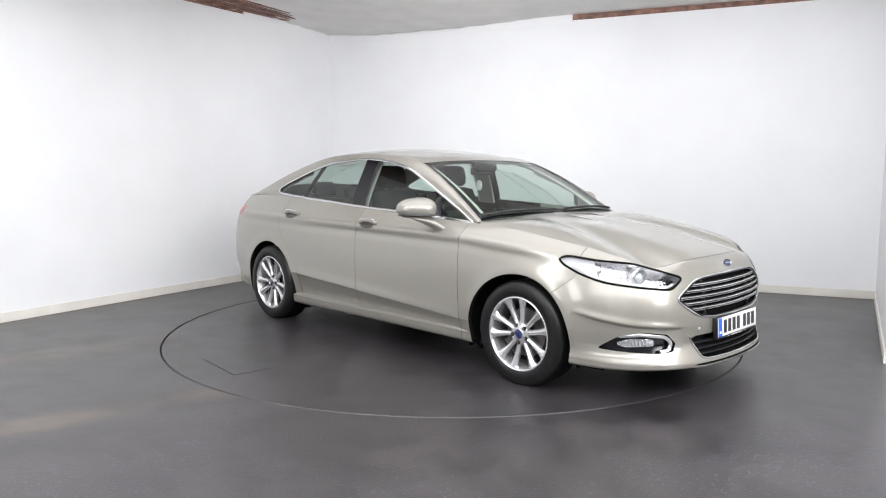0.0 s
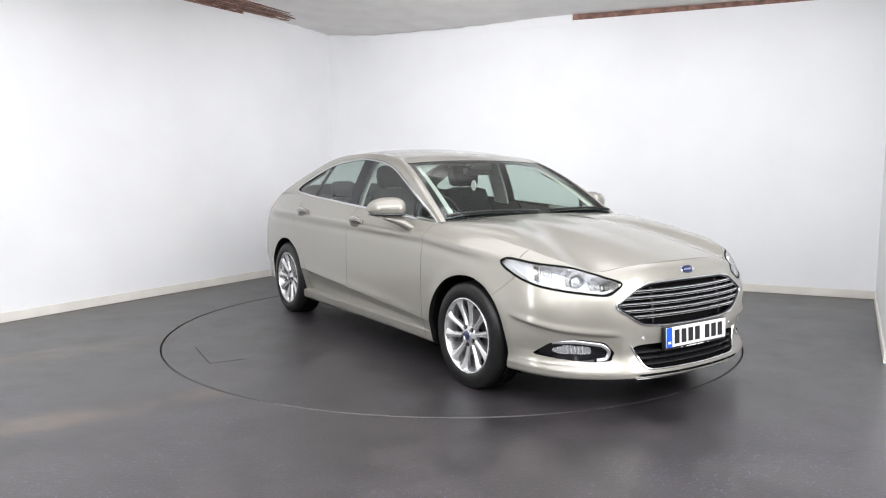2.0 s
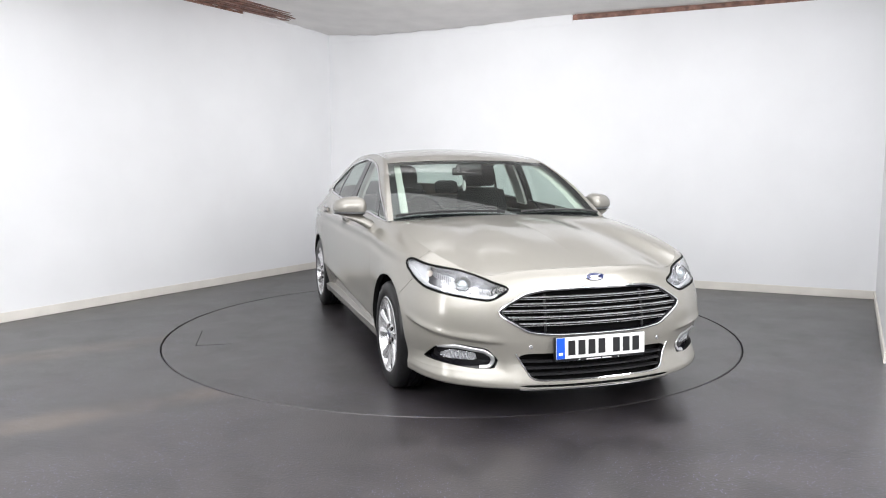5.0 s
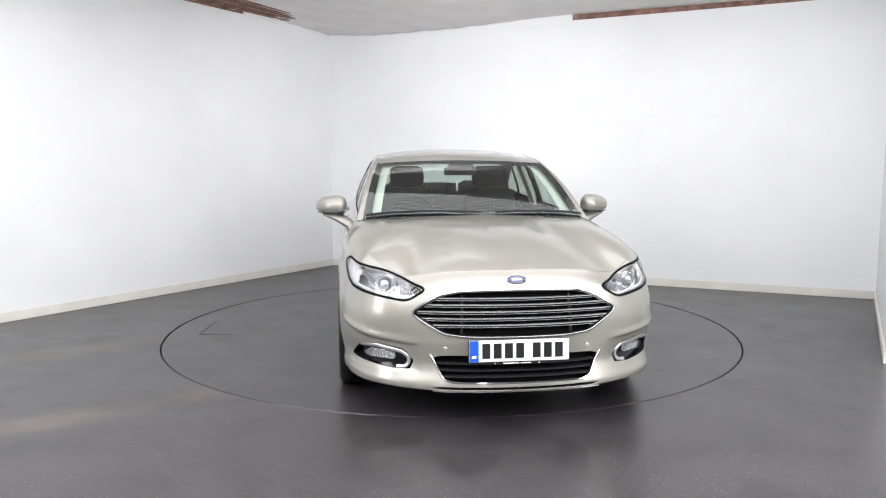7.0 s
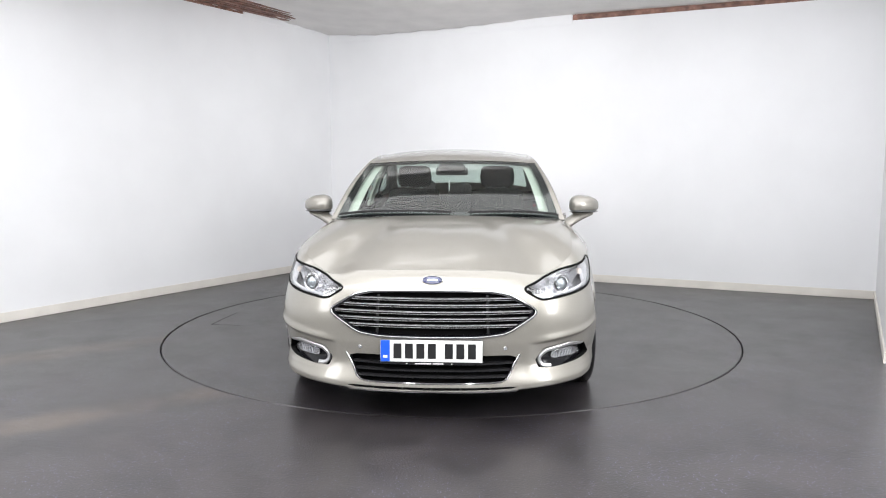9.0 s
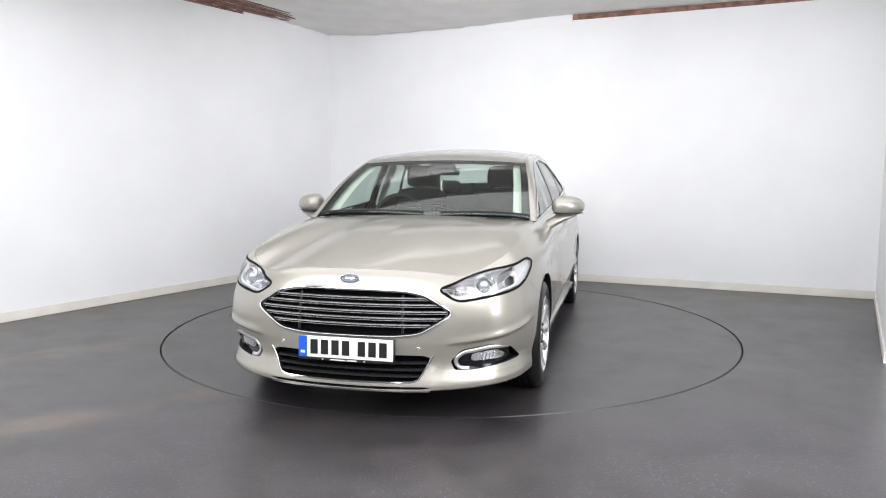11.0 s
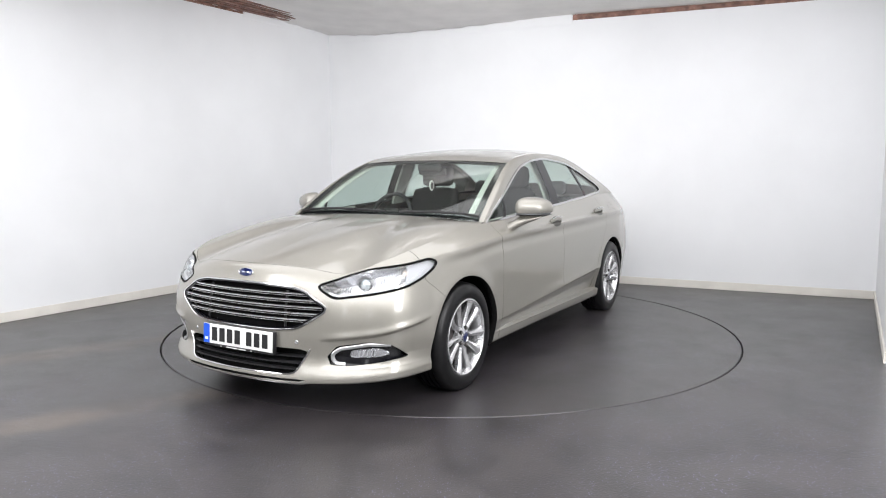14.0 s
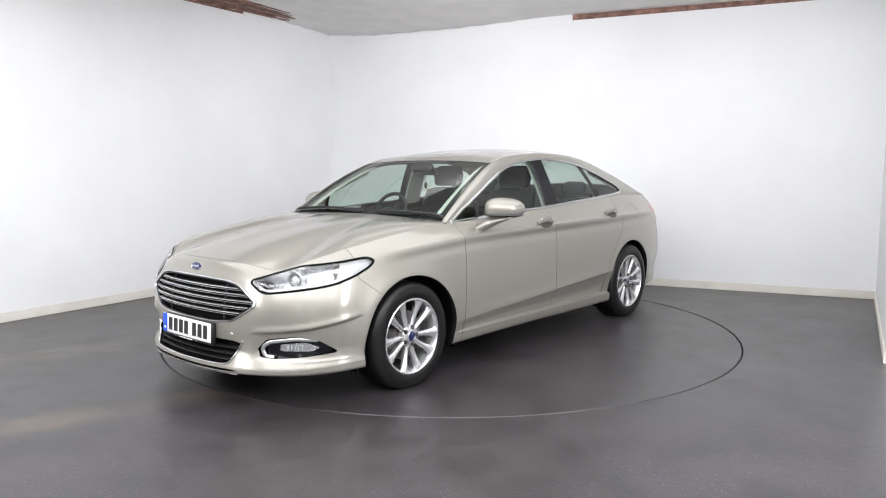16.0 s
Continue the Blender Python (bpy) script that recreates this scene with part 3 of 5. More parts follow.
# greenhouse: lines along the car from the cowl over the roof to the tail
G_U = np.arange(10.0)
C_X = [1.0, 0.645, 0.29, 0.02, -0.40, -0.90, -1.45, -1.92, -2.16, -2.285]
C_Z = [0.996, 1.212, 1.380, 1.448, 1.482, 1.455, 1.335, 1.170, 1.092, 1.042]
R_X = [0.985, 0.62, 0.28, -0.01, -0.42, -0.92, -1.40, -1.85, -2.06, -2.24]
R_Y = [0.800, 0.735, 0.668, 0.640, 0.628, 0.640, 0.675, 0.728, 0.650, 0.33]
R_Z = [0.974, 1.200, 1.350, 1.402, 1.424, 1.394, 1.274, 1.110, 1.060, 1.036]


def belt(x):
    top = RING.q[:, 4] > len(LEVELS) - 1 - 1e-6
    X, V = RING.V[top][:, 0], RING.V[top]
    k = np.argsort(X)
    return np.stack([np.asarray(x, float), np.interp(x, X[k], V[k][:, 1]), np.interp(x, X[k], V[k][:, 2])], 1)


def greenhouse_sheet(nu=320, nv=120):
    u = np.linspace(0, 9, nu)
    c = np.stack([spline(G_U, C_X, u), 0 * u, spline(G_U, C_Z, u)], 1)
    r = np.stack([spline(G_U, R_X, u), spline(G_U, R_Y, u), spline(G_U, R_Z, u)], 1)
    b = belt(np.minimum(r[:, 0], 0.97))
    b[:, 2] -= 0.004
    tail = np.clip((u - 7.2) / 0.6, 0, 1)[:, None]
    b = b * (1 - tail) + (r + np.array([0, 0.004, -0.012])) * tail
    lines = [c]
    for fy, fx, fz in ((0.35, 0.13, 0.09), (0.68, 0.44, 0.36), (0.90, 0.78, 0.72)):
        lines.append(np.stack([c[:, 0] + (r - c)[:, 0] * fx, r[:, 1] * fy, c[:, 2] + (r - c)[:, 2] * fz], 1))
    lines.append(r)
    for f, out in ((0.33, 0.012), (0.67, 0.013)):
        m = r + (b - r) * f
        m[:, 1] += out * np.clip(u, 0, 1)
        lines.append(m)
    lines.append(b)
    L = np.stack(lines, 1)
    v = np.linspace(0, 7, nv)
    P = np.stack([spline(np.arange(8.0), L[i], v) for i in range(nu)])
    P[:, 0, 1] = 0
    q = np.stack([np.repeat(u, nv), np.tile(v, nu), P[..., 0].ravel(), P[..., 1].ravel(), P[..., 2].ravel()], 1)
    return Sheet.grid(P, q.reshape(nu, nv, 5), lambda P: np.stack([0.2 * P[..., 0], P[..., 1], P[..., 2] - 0.6], -1))


GREEN = greenhouse_sheet()


def hood_sheet(nu=110, nv=90):
    """From the cowl fanwise to the shut line over the lamps and along the wings."""
    a = np.linspace(0, 1, nu)
    edge = ring_points(a * sx(0.99), len(LEVELS) - 1)
    cowl = np.stack([1.0 - 0.02 * a**2, 0.785 * a, 1.000 - 0.028 * a**2], 1)
    b = np.linspace(0, 0.9955, nv)
    P = cowl[:, None] + (edge - cowl)[:, None] * b[None, :, None]
    run = np.linalg.norm(edge - cowl, axis=1)
    P[..., 2] += (run[:, None] * 0.018 * np.sin(np.pi * b[None] ** 1.15)) + 0.022 * np.sin(np.pi * np.clip(a, 0, 1))[:, None] * np.sin(np.pi * b)[None]
    x, y = P[..., 0], P[..., 1]
    ridge = 0.25 + 0.06 * (2.25 - x) / 1.3
    P[..., 2] += 0.007 * (0.5 - 0.5 * np.tanh((y - ridge) / 0.05)) * np.sin(np.pi * np.clip(b, 0, 1))[None] ** 0.6
    P[0, :, 1] = 0
    q = P.copy()
    return Sheet.grid(P, q, lambda P: np.stack([0 * P[..., 0], 0 * P[..., 0], 1 + 0 * P[..., 0]], -1))


HOOD = hood_sheet()


def shifted(S):
    return Sheet(S.V + np.array(O), S.N, S.F, S.q)


def both(S, name, mat, label="", flange=0.012, parents=None):
    """The panel on both flanks, as two parts."""
    return [T.part(name, mat, CAR if parents is None else parents[i], label, flange) for i, T in enumerate((shifted(S), shifted(S.mirrored())))]


def whole(S, name, mat, label="", flange=0.012, parent=None):
    """The panel and its mirror image as one part."""
    return shifted(S.plus(S.mirrored())).part(name, mat, parent or CAR, label, flange)


G = 0.0028  # half of a panel gap


def q2(S, i, j):
    return S.q[:, [i, j]]


# outlines on the nose and flank, as (arc, height)
GRILLE_HALF = [(sy(.26), .4645), (sy(.395), .480), (sy(.545), .572), (sy(.548), .600), (sy(.42), .680), (sy(.32), .699), (sy(.16), .704)]
GRILLE = rounded([(0, .463)] + GRILLE_HALF + [(0, .705)] + [(-s, z) for s, z in GRILLE_HALF[::-1]], 3, 0.14)
INTAKE = rounded([(0, .236), (sy(.34), .238), (sy(.385), .25), (sy(.46), .37), (0, .37), (-sy(.46), .37), (-sy(.385), .25), (-sy(.34), .238)], 2, 0.12)
SLOT = [(0, .196), (sy(.40), .199), (sy(.46), .208), (sy(.40), .214), (0, .213), (-sy(.40), .214), (-sy(.46), .208), (-sy(.40), .199)]
FOG = rounded([(sy(.548), .335), (sy(.566), .290), (sy(.66), .284), (sx(1.945), .308), (sx(2.06), .385), (sy(.74), .412), (sy(.60), .392)], 2, 0.08)
LIGHT = rounded([(sy(.485), .705), (sy(.585), .642), (sy(.70), .655), (sx(1.98), .685), (sx(1.84), .722), (sx(1.73), .768), (sx(1.69), .80), (sx(1.74), .822), (sx(1.90), .806), (sy(.77), .79), (sy(.62), .745)], 3, 0.15)


def cutset(*fs):
    return np.max(np.stack(fs), 0)


def trim_all(S, fs):
    """Trims by several fields in turn; each is a function of the sheet."""
    for f in fs:
        S = S.trim(f(S))
    return S


def f_poly(poly, grow):
    return lambda S: grow - inside(poly, q2(S, 0, 1))


def f_in(poly, grow=0.0):
    return lambda S: inside(poly, q2(S, 0, 1)) - grow


def f_arch(hx, r=0.370):
    back = 0.88 if hx > 0 else 1.0  # the front arch reaches further back than forward
    return lambda S: r - np.hypot((S.V[:, 0] - hx) * np.where(S.V[:, 0] < hx, back, 1.0), (S.V[:, 2] - HUB_Z) * np.where(S.V[:, 2] < HUB_Z, 0.75, 1.0))


def seam1(S):
    return 1.635 + 0.175 * np.clip((S.V[:, 2] - 0.57) / 0.14, 0, 1)


def x_less(fx):
    return lambda S: S.V[:, 0] - fx(S) + G


def x_more(fx):
    return lambda S: fx(S) - S.V[:, 0] + G


def door_front(S):
    return 0.905 + 0.05 * np.clip(0.55 - S.V[:, 2], 0, 1)


def door_mid(S):
    return -0.185 + 0 * S.V[:, 2]


def door_back(S):
    z = S.V[:, 2]
    return -0.985 - 0.75 * np.clip(z - 0.45, 0, 0.36) + 0.10 * np.clip(z - 0.85, 0, 1)


def z_more(z):
    return lambda S: z - S.V[:, 2]


def z_less(z):
    return lambda S: S.V[:, 2] - z


def build_body():
    bumper = trim_all(RING, [x_more(seam1), f_arch(HUB_F), f_poly(LIGHT, G), f_poly(FOG, 0.0), f_poly(GRILLE, 0.0), f_poly(INTAKE, 0.0), f_poly(SLOT, 0.0)])
    whole(bumper, "front_bumper", PAINT, "champagne painted bumper with grille and lamp openings", 0.03)
    wing = trim_all(RING, [x_less(seam1), x_more(door_front), f_arch(HUB_F), f_poly(LIGHT, G)])
    both(wing, "front_wing", PAINT, "", 0.035)
    d1 = trim_all(RING, [x_less(door_front), x_more(door_mid), z_more(0.2685)])
    fd = both(d1, "front_door", PAINT)
    d2 = trim_all(RING, [x_less(door_mid), x_more(door_back), z_more(0.2685), f_arch(HUB_R, 0.40)])
    rd = both(d2, "rear_door", PAINT)
    sill = trim_all(RING, [x_less(door_front), x_more(lambda S: -1.0 + 0 * S.V[:, 0]), z_less(0.2675), f_arch(HUB_R)])
    both(sill, "sill", PAINT)
    rear = trim_all(RING, [x_less(lambda S: np.maximum(door_back(S), -9)), f_arch(HUB_R), lambda S: np.where(S.V[:, 2] < 0.269, np.maximum(S.V[:, 0] + 1.0, -1), -1.0)])
    tail_lamp = rounded([(sx(-1.97), .950), (sx(-2.01), .90), (sx(-2.10), .862), (sx(-2.34), .88), (sx(-2.38), .95), (sx(-2.2), .972), (sx(-2.03), .97)], 3, 0.15)
    rear = trim_all(rear, [f_poly(tail_lamp, G)])
    whole(rear, "rear_quarter", PAINT, "champagne painted rear quarters and tail", 0.035)
    both(trim_all(RING, [f_in(tail_lamp)]), "tail_light", RED_LENS, "red rear light cluster", 0.01)
    whole(HOOD, "hood", PAINT, "champagne painted hood with two pressed ridges", 0.02)
    return fd, rd


FRONT_DOORS, REAR_DOORS = build_body()
# dark sheet added behind the panel joints, so that they show as shade
both(trim_all(RING, [x_less(lambda S: 1.7 + 0 * S.V[:, 0]), x_more(lambda S: -1.9 + 0 * S.V[:, 0]), f_arch(HUB_F, 0.405), f_arch(HUB_R, 0.405), z_more(0.20), z_less(0.93)]).pushed(0.016), "gap_shade", DARK, "dark sheet added behind the panels as shade in the joints", 0)
# unseen dark block, added to keep light out of the hood's gaps
part("hood_gap_block", box_bm(1.02 + OFF_X, 2.20 + OFF_X, -0.55 + OFF_Y, 0.55 + OFF_Y, 0.30, 0.70, 0.05), DARK, CAR, "dark block added under the hood to keep its gaps dark")

# window outline on the flank, as (x, z)
DLO = rounded([(.955, .958), (.72, 1.085), (.50, 1.19), (.2, 1.318), (-.05, 1.372), (-.38, 1.395), (-.80, 1.360), (-1.12, 1.272), (-1.45, 1.150), (-1.455, 1.100), (-1.0, 1.068), (-.3, 1.030), (.3, 1.003), (.8, .968)], 3, 0.14)


def build_greenhouse():
    gx = lambda S: S.q[:, [2, 4]]
    side = lambda S: S.trim(3.75 - S.q[:, 1])
    ws = GREEN.trim(cutset(GREEN.q[:, 0] - 2.0, 0.02 - GREEN.q[:, 0], GREEN.q[:, 1] - 3.46))
    whole(ws.pushed(0.003), "windscreen", GLASS, "greenish laminated windscreen", 0.004).visible_shadow = False
    # black printed band round the windscreen, just inside the glass
    band = ws.trim(np.minimum(np.minimum(2.0 - ws.q[:, 0], (ws.q[:, 0] - 0.02) * 0.9), (3.46 - ws.q[:, 1]) * 0.19) - 0.10)
    whole(band.pushed(0.007), "windscreen_band", GLOSS_BLACK, "black printed edge of the windscreen", 0)
    bl = GREEN.trim(cutset(GREEN.q[:, 0] - 7.0, 5.15 - GREEN.q[:, 0], GREEN.q[:, 1] - 3.3))
    whole(bl.pushed(0.003), "rear_window", GLASS, "tinted rear window", 0.004).visible_shadow = False
    roof = GREEN.trim(cutset(GREEN.q[:, 0] - 5.12, 2.02 - GREEN.q[:, 0], GREEN.q[:, 1] - 3.72))
    whole(roof, "roof", PAINT, "champagne painted roof panel", 0.012)
    rails = GREEN
    top_cut = lambda S: np.where(S.q[:, 0] < 2.01, 3.48, np.where(S.q[:, 0] < 5.13, 3.735, np.where(S.q[:, 0] < 7.03, 3.32, -1))) - S.q[:, 1]
    rails = rails.trim(np.clip(top_cut(rails), -0.2, 0.2))
    rails = rails.trim(0.0 - inside(DLO, gx(rails)))
    rails = rails.trim(np.where(rails.q[:, 0] > 7.7, rails.q[:, 1] - 4.02, -1.0))
    both(rails, "roof_rail", PAINT, "", 0.003)
    # side glass: pane by pane
    base = side(GREEN).pushed(0.004)
    lines = {"front_quarter_pane": (0.62, 2.0), "front_pane": (-0.205, 0.612), "rear_pane": (-1.02, -0.365), "rear_quarter_pane": (-2.0, -1.06)}
    for name, (x0, x1) in lines.items():
        pane = base.trim(inside(DLO, gx(base)) - 0.004)
        X0 = x0 + (0.55 * (pane.q[:, 4] - 1.08) if name == "rear_pane" else -0.08 * (pane.q[:, 4] - 1.2) if name == "front_quarter_pane" else 0.06 * (pane.q[:, 4] - 1.2))
        X1 = x1 + (0.55 * (pane.q[:, 4] - 1.08) if name == "rear_quarter_pane" else -0.08 * (pane.q[:, 4] - 1.2) if name == "front_pane" else 0.06 * (pane.q[:, 4] - 1.2))
        pane = pane.trim(X0 - pane.q[:, 2]).trim(pane.q[:, 2] - X1) if name != "front_quarter_pane" else pane.trim(X0 - pane.q[:, 2])
        if len(pane.F):
            for ob in both(pane, name, GLASS, "greenish tinted side window", 0.003):
                ob.visible_shadow = False
    pillar = base.trim(inside(DLO, gx(base)) - 0.004)
    pb = pillar.trim(-0.360 + 0.06 * (pillar.q[:, 4] - 1.2) - pillar.q[:, 2])
    pb = pb.trim(pb.q[:, 2] + 0.21 - 0.06 * (pb.q[:, 4] - 1.2))
    both(pb.pushed(-0.003), "centre_pillar_cover", GLOSS_BLACK, "gloss black centre pillar cover", 0.01)
    pc = pillar.trim(-1.062 + 0.55 * (pillar.q[:, 4] - 1.08) - pillar.q[:, 2])
    pc = pc.trim(pc.q[:, 2] + 1.018 - 0.55 * (pc.q[:, 4] - 1.08))
    both(pc.pushed(-0.002), "rear_pane_divider", GLOSS_BLACK, "black divider of the rear side windows", 0.01)
    pa = pillar.trim(0.610 - 0.08 * (pillar.q[:, 4] - 1.2) - pillar.q[:, 2])
    pa = pa.trim(pa.q[:, 2] - 0.632 + 0.08 * (pa.q[:, 4] - 1.2))
    both(pa.pushed(-0.002), "front_pane_divider", GLOSS_BLACK, "black divider by the door mirror", 0.01)
    # chrome strip round the side windows
    k = np.arange(0, len(DLO), 1)
    V, N = side(GREEN).at(DLO[k], [2, 4])
    for s in (1, -1):
        f = np.array([1, s, 1.0])
        part("window_trim", sweep_bm((V + N * 0.003) * f + np.array(O), N * f, 0.009, 0.016, closed=True), CHROME, CAR, "bright chrome strip round the side windows")


build_greenhouse()


# ---------------------------------------------------------------- the car: nose, lamps, handles, mirrors
def nose(pts, push=0.0):
    """Points (arc, z) of both halves of the nose on the body, pushed in, with normals."""
    pts = np.asarray(pts, float)
    s = np.where(pts[:, 0] < 0, -1.0, 1.0)
    V, N = RING.at(np.stack([np.abs(pts[:, 0]), pts[:, 1]], 1), [0, 1])
    V[:, 1] *= s
    N[:, 1] *= s
    V[:, 1] = np.where(np.abs(pts[:, 0]) < 0.006, 0, V[:, 1])
    return V - N * push + np.array(O), N


def dense(poly, n=160, closed=True):
    """Even points along a polyline."""
    P = np.array(poly, float)
    if closed:
        P = np.concatenate([P, P[:1]])
    d = np.concatenate([[0], np.cumsum(np.linalg.norm(np.diff(P, axis=0), axis=1))])
    t = np.linspace(0, d[-1], n + 1)[: n if closed else n + 1]
    return np.stack([np.interp(t, d, P[:, 0]), np.interp(t, d, P[:, 1])], 1)


def span(poly, z):
    """Largest arc of a left-right alike outline at height z."""
    P = dense(poly, 600)
    k = np.abs(P[:, 1] - z) < 0.004
    return float(P[k, 0].max())


def smooth_line(V, n=2):
    for _ in range(n):
        V[1:-1] = 0.25 * V[:-2] + 0.5 * V[1:-1] + 0.25 * V[2:]
    return V


def build_grille():
    g = tagged(new("grille"), "chrome-barred black front grille")
    g.parent = CAR
    back = trim_all(RING, [f_in(GRILLE, 0.012)])
    whole(back.pushed(0.050), "grille_back", DARK, "black grille mesh behind the bars", 0, g)
    V, N = nose(dense(GRILLE, 150), -0.002)
    part("grille_surround", sweep_bm(V, N, 0.013, 0.010, closed=True), CHROME, g, "chrome grille surround")
    V, N = nose(dense([(a * 0.972, 0.583 + (b - 0.583) * 0.93) for a, b in GRILLE], 150), 0.012)
    part("grille_inner_frame", sweep_bm(V, N, 0.03, 0.010, closed=True), GLOSS_BLACK, g, "black inner grille frame")
    for z in (0.524, 0.558, 0.593, 0.628, 0.661):
        a = span(GRILLE, z) - 0.014
        s = np.linspace(-a, a, 61)
        V, N = nose(np.stack([s, np.full(61, z)], 1), 0.014)
        up = np.repeat([[0, 0, 1.0]], 61, 0)
        bar = part("grille_bar", sweep_bm(V, up, 0.014, 0.020), DARK, g, "black grille bar with chrome edges")
        for dz, hh in ((0.0030, 0.0072), (-0.0075, 0.0028)):
            V2 = V + np.array([0.004, 0, dz])
            part("bar_edge", sweep_bm(V2, up, hh, 0.022), LAMP_CHROME, g, "chrome edge of the bar")
    for s in (-0.30, 0.30):
        V, N = nose([(s, 0.48 + 0.2 * k / 8) for k in range(9)], 0.03)
        part("grille_post", sweep_bm(V, N, 0.01, 0.012), BLACK, g, "black grille post")


def build_intake():
    t = tagged(new("lower_intake"), "black lower air intake with a chrome edge")
    t.parent = CAR
    back = trim_all(RING, [f_in(INTAKE, 0.012)])
    whole(back.pushed(0.055), "intake_back", DARK, "", 0, t)
    for z in (0.268, 0.298, 0.328):
        a = span(INTAKE, z) - 0.006
        V, N = nose(np.stack([np.linspace(-a, a, 41), np.full(41, z)], 1), 0.022)
        part("intake_slat", sweep_bm(smooth_line(V, 3), [0, 0, 1.0], 0.012, 0.03), BLACK, t, "black intake slat")
    edge = [(-sy(.462), .372), (-sy(.43), .318), (-sy(.388), .250), (-sy(.355), .238), (-sy(.30), .235), (0, .233), (sy(.30), .235), (sy(.355), .238), (sy(.388), .250), (sy(.43), .318), (sy(.462), .372)]
    V, N = nose(dense(edge, 90, False), -0.002)
    part("intake_trim", sweep_bm(smooth_line(V, 2), N, 0.010, 0.009), CHROME, t, "chrome edge of the intake")
    slot = trim_all(RING, [f_in(SLOT, 0.006)])
    whole(slot.pushed(0.03), "splitter_slot", DARK, "black slot in the front lip", 0, t)
    V, N = nose([(s, 0.192) for s in np.linspace(-sy(.44), sy(.44), 61)], -0.004)
    part("splitter_trim", sweep_bm(smooth_line(V, 3), [0, 0, 1.0], 0.006, 0.010), CHROME, t, "silver lip under the bumper")
    for y in (-.30, -.15, 0, .15, .30):
        V, N = nose([(sy(abs(y)) * (1 if y > 0 else -1), z) for z in (.194, .204, .215)], 0.012)
        part("slot_rib", sweep_bm(V, N, 0.02, 0.006), BLACK, t)


def build_lights():
    lens = trim_all(RING, [f_in(LIGHT, -0.001)])
    for i, s in enumerate((1, -1)):
        f = np.array([1, s, 1.0])
        h = tagged(new("headlight"), "clear-lensed headlight with a projector and bright reflectors")
        h.parent = CAR
        side = (lambda S: S) if s > 0 else (lambda S: S.mirrored())
        shifted(side(lens)).part("lens", LENS, h, "clear headlight lens", 0.004).visible_shadow = False
        body = lens.pushed(0.075)
        inner = body.trim(body.q[:, 0] - sy(.665))
        shifted(side(inner)).part("lamp_bowl", material_dark_lamp, h, "grey lamp bowl", 0)
        outer = body.trim(sy(.66) - body.q[:, 0])
        shifted(side(outer)).part("reflector", REFLECTOR, h, "bright faceted reflector", 0)
        # walls of the lamp: a skirt between the lens edge and the bowl
        loop = dense(LIGHT, 120)
        Va, Na = RING.at(loop, [0, 1])
        bm = bmesh.new()
        rows = [[bm.verts.new(Vector((v - n * d) * f + np.array(O))) for d in (0.006, 0.03, 0.078)] for v, n in zip(Va, Na)]
        for p, q in zip(rows, rows[1:] + rows[:1]):
            for k in range(2):
                bm.faces.new((p[k], q[k], q[k + 1], p[k + 1]))
        part("lamp_wall", bm, REFLECTOR, h, "bright inner wall of the lamp")
        part("lamp_edge", sweep_bm((Va - Na * 0.003) * f + np.array(O), Na * f, 0.010, 0.013, closed=True), DARK, h, "black edge of the lens")
        # daylight strip along the lower edge, turning up at the outer end
        strip = [(sy(.555), .676), (sy(.60), .658), (sy(.70), .672), (sx(1.98), .700), (sx(1.86), .735), (sx(1.775), .775)]
        V, N = RING.at(dense(strip, 40, False), [0, 1])
        part("daylight_strip", sweep_bm((smooth_line(V, 2) - N * 0.02) * f + np.array(O), N * f, 0.012, 0.013), LAMP_WHITE, h, "white daylight strip")
        fin = lens.trim(sx(1.925) - lens.q[:, 0] + 0.35 * (lens.q[:, 1] - 0.75)).pushed(0.022)
        shifted(side(fin)).part("outer_panel", LAMP_WHITE, h, "white outer lamp panel", 0.02)
        # projector
        c, n = RING.at([(sy(.735), .727)], [0, 1])
        c = (c[0] - n[0] * 0.034) * f + np.array(O)
        ax = Vector((0.93, 0.36 * s, 0.02)).normalized()
        m = Matrix.Translation(c) @ ax.to_track_quat("X", "Z").to_matrix().to_4x4()
        for name, prof, mat, lab in (("projector_lens", [(0.0001, 0.020), (0.012, 0.018), (0.022, 0.011), (0.028, 0.0)], GLASS_BALL, "round glass projector lens"),
                                     ("projector_ring", [(0.028, 0.0), (0.031, 0.006), (0.036, 0.006), (0.039, 0.0), (0.04, -0.03)], CHROME, "chrome projector ring"),
                                     ("projector_cup", [(0.041, 0.004), (0.049, 0.008), (0.052, 0.0), (0.052, -0.04)], REFLECTOR, "")):
            bm = lathe_bm(prof, 36, "x")
            bmesh.ops.transform(bm, matrix=m, verts=bm.verts)
            part(name, bm, mat, h, lab)
        # ribs of the main reflector between projector and tip, and of the inner lamp
        for k in range(9):
            a = sy(.80) + 0.019 * k
            V, N = RING.at([(a, .716 + 0.005 * k), (a + 0.010, .748 + 0.004 * k), (a + 0.014, .772 + 0.003 * k)], [0, 1])
            part("reflector_rib", sweep_bm((V - N * 0.055) * f + np.array(O), N * f, 0.02, 0.006), FACET, h)
        for k in range(5):
            a = sy(.575) + 0.022 * k
            V, N = RING.at([(a, .690 + 0.004 * k), (a + 0.010, .712 + 0.006 * k)], [0, 1])
            part("reflector_rib", sweep_bm((V - N * 0.06) * f + np.array(O), N * f, 0.02, 0.006), FACET, h)
        V, N = RING.at([(sx(1.93), .765)], [0, 1])
        bm = lathe_bm([(0.0001, 0.01), (0.012, 0.008), (0.017, 0.0), (0.017, -0.02)], 20, "x")
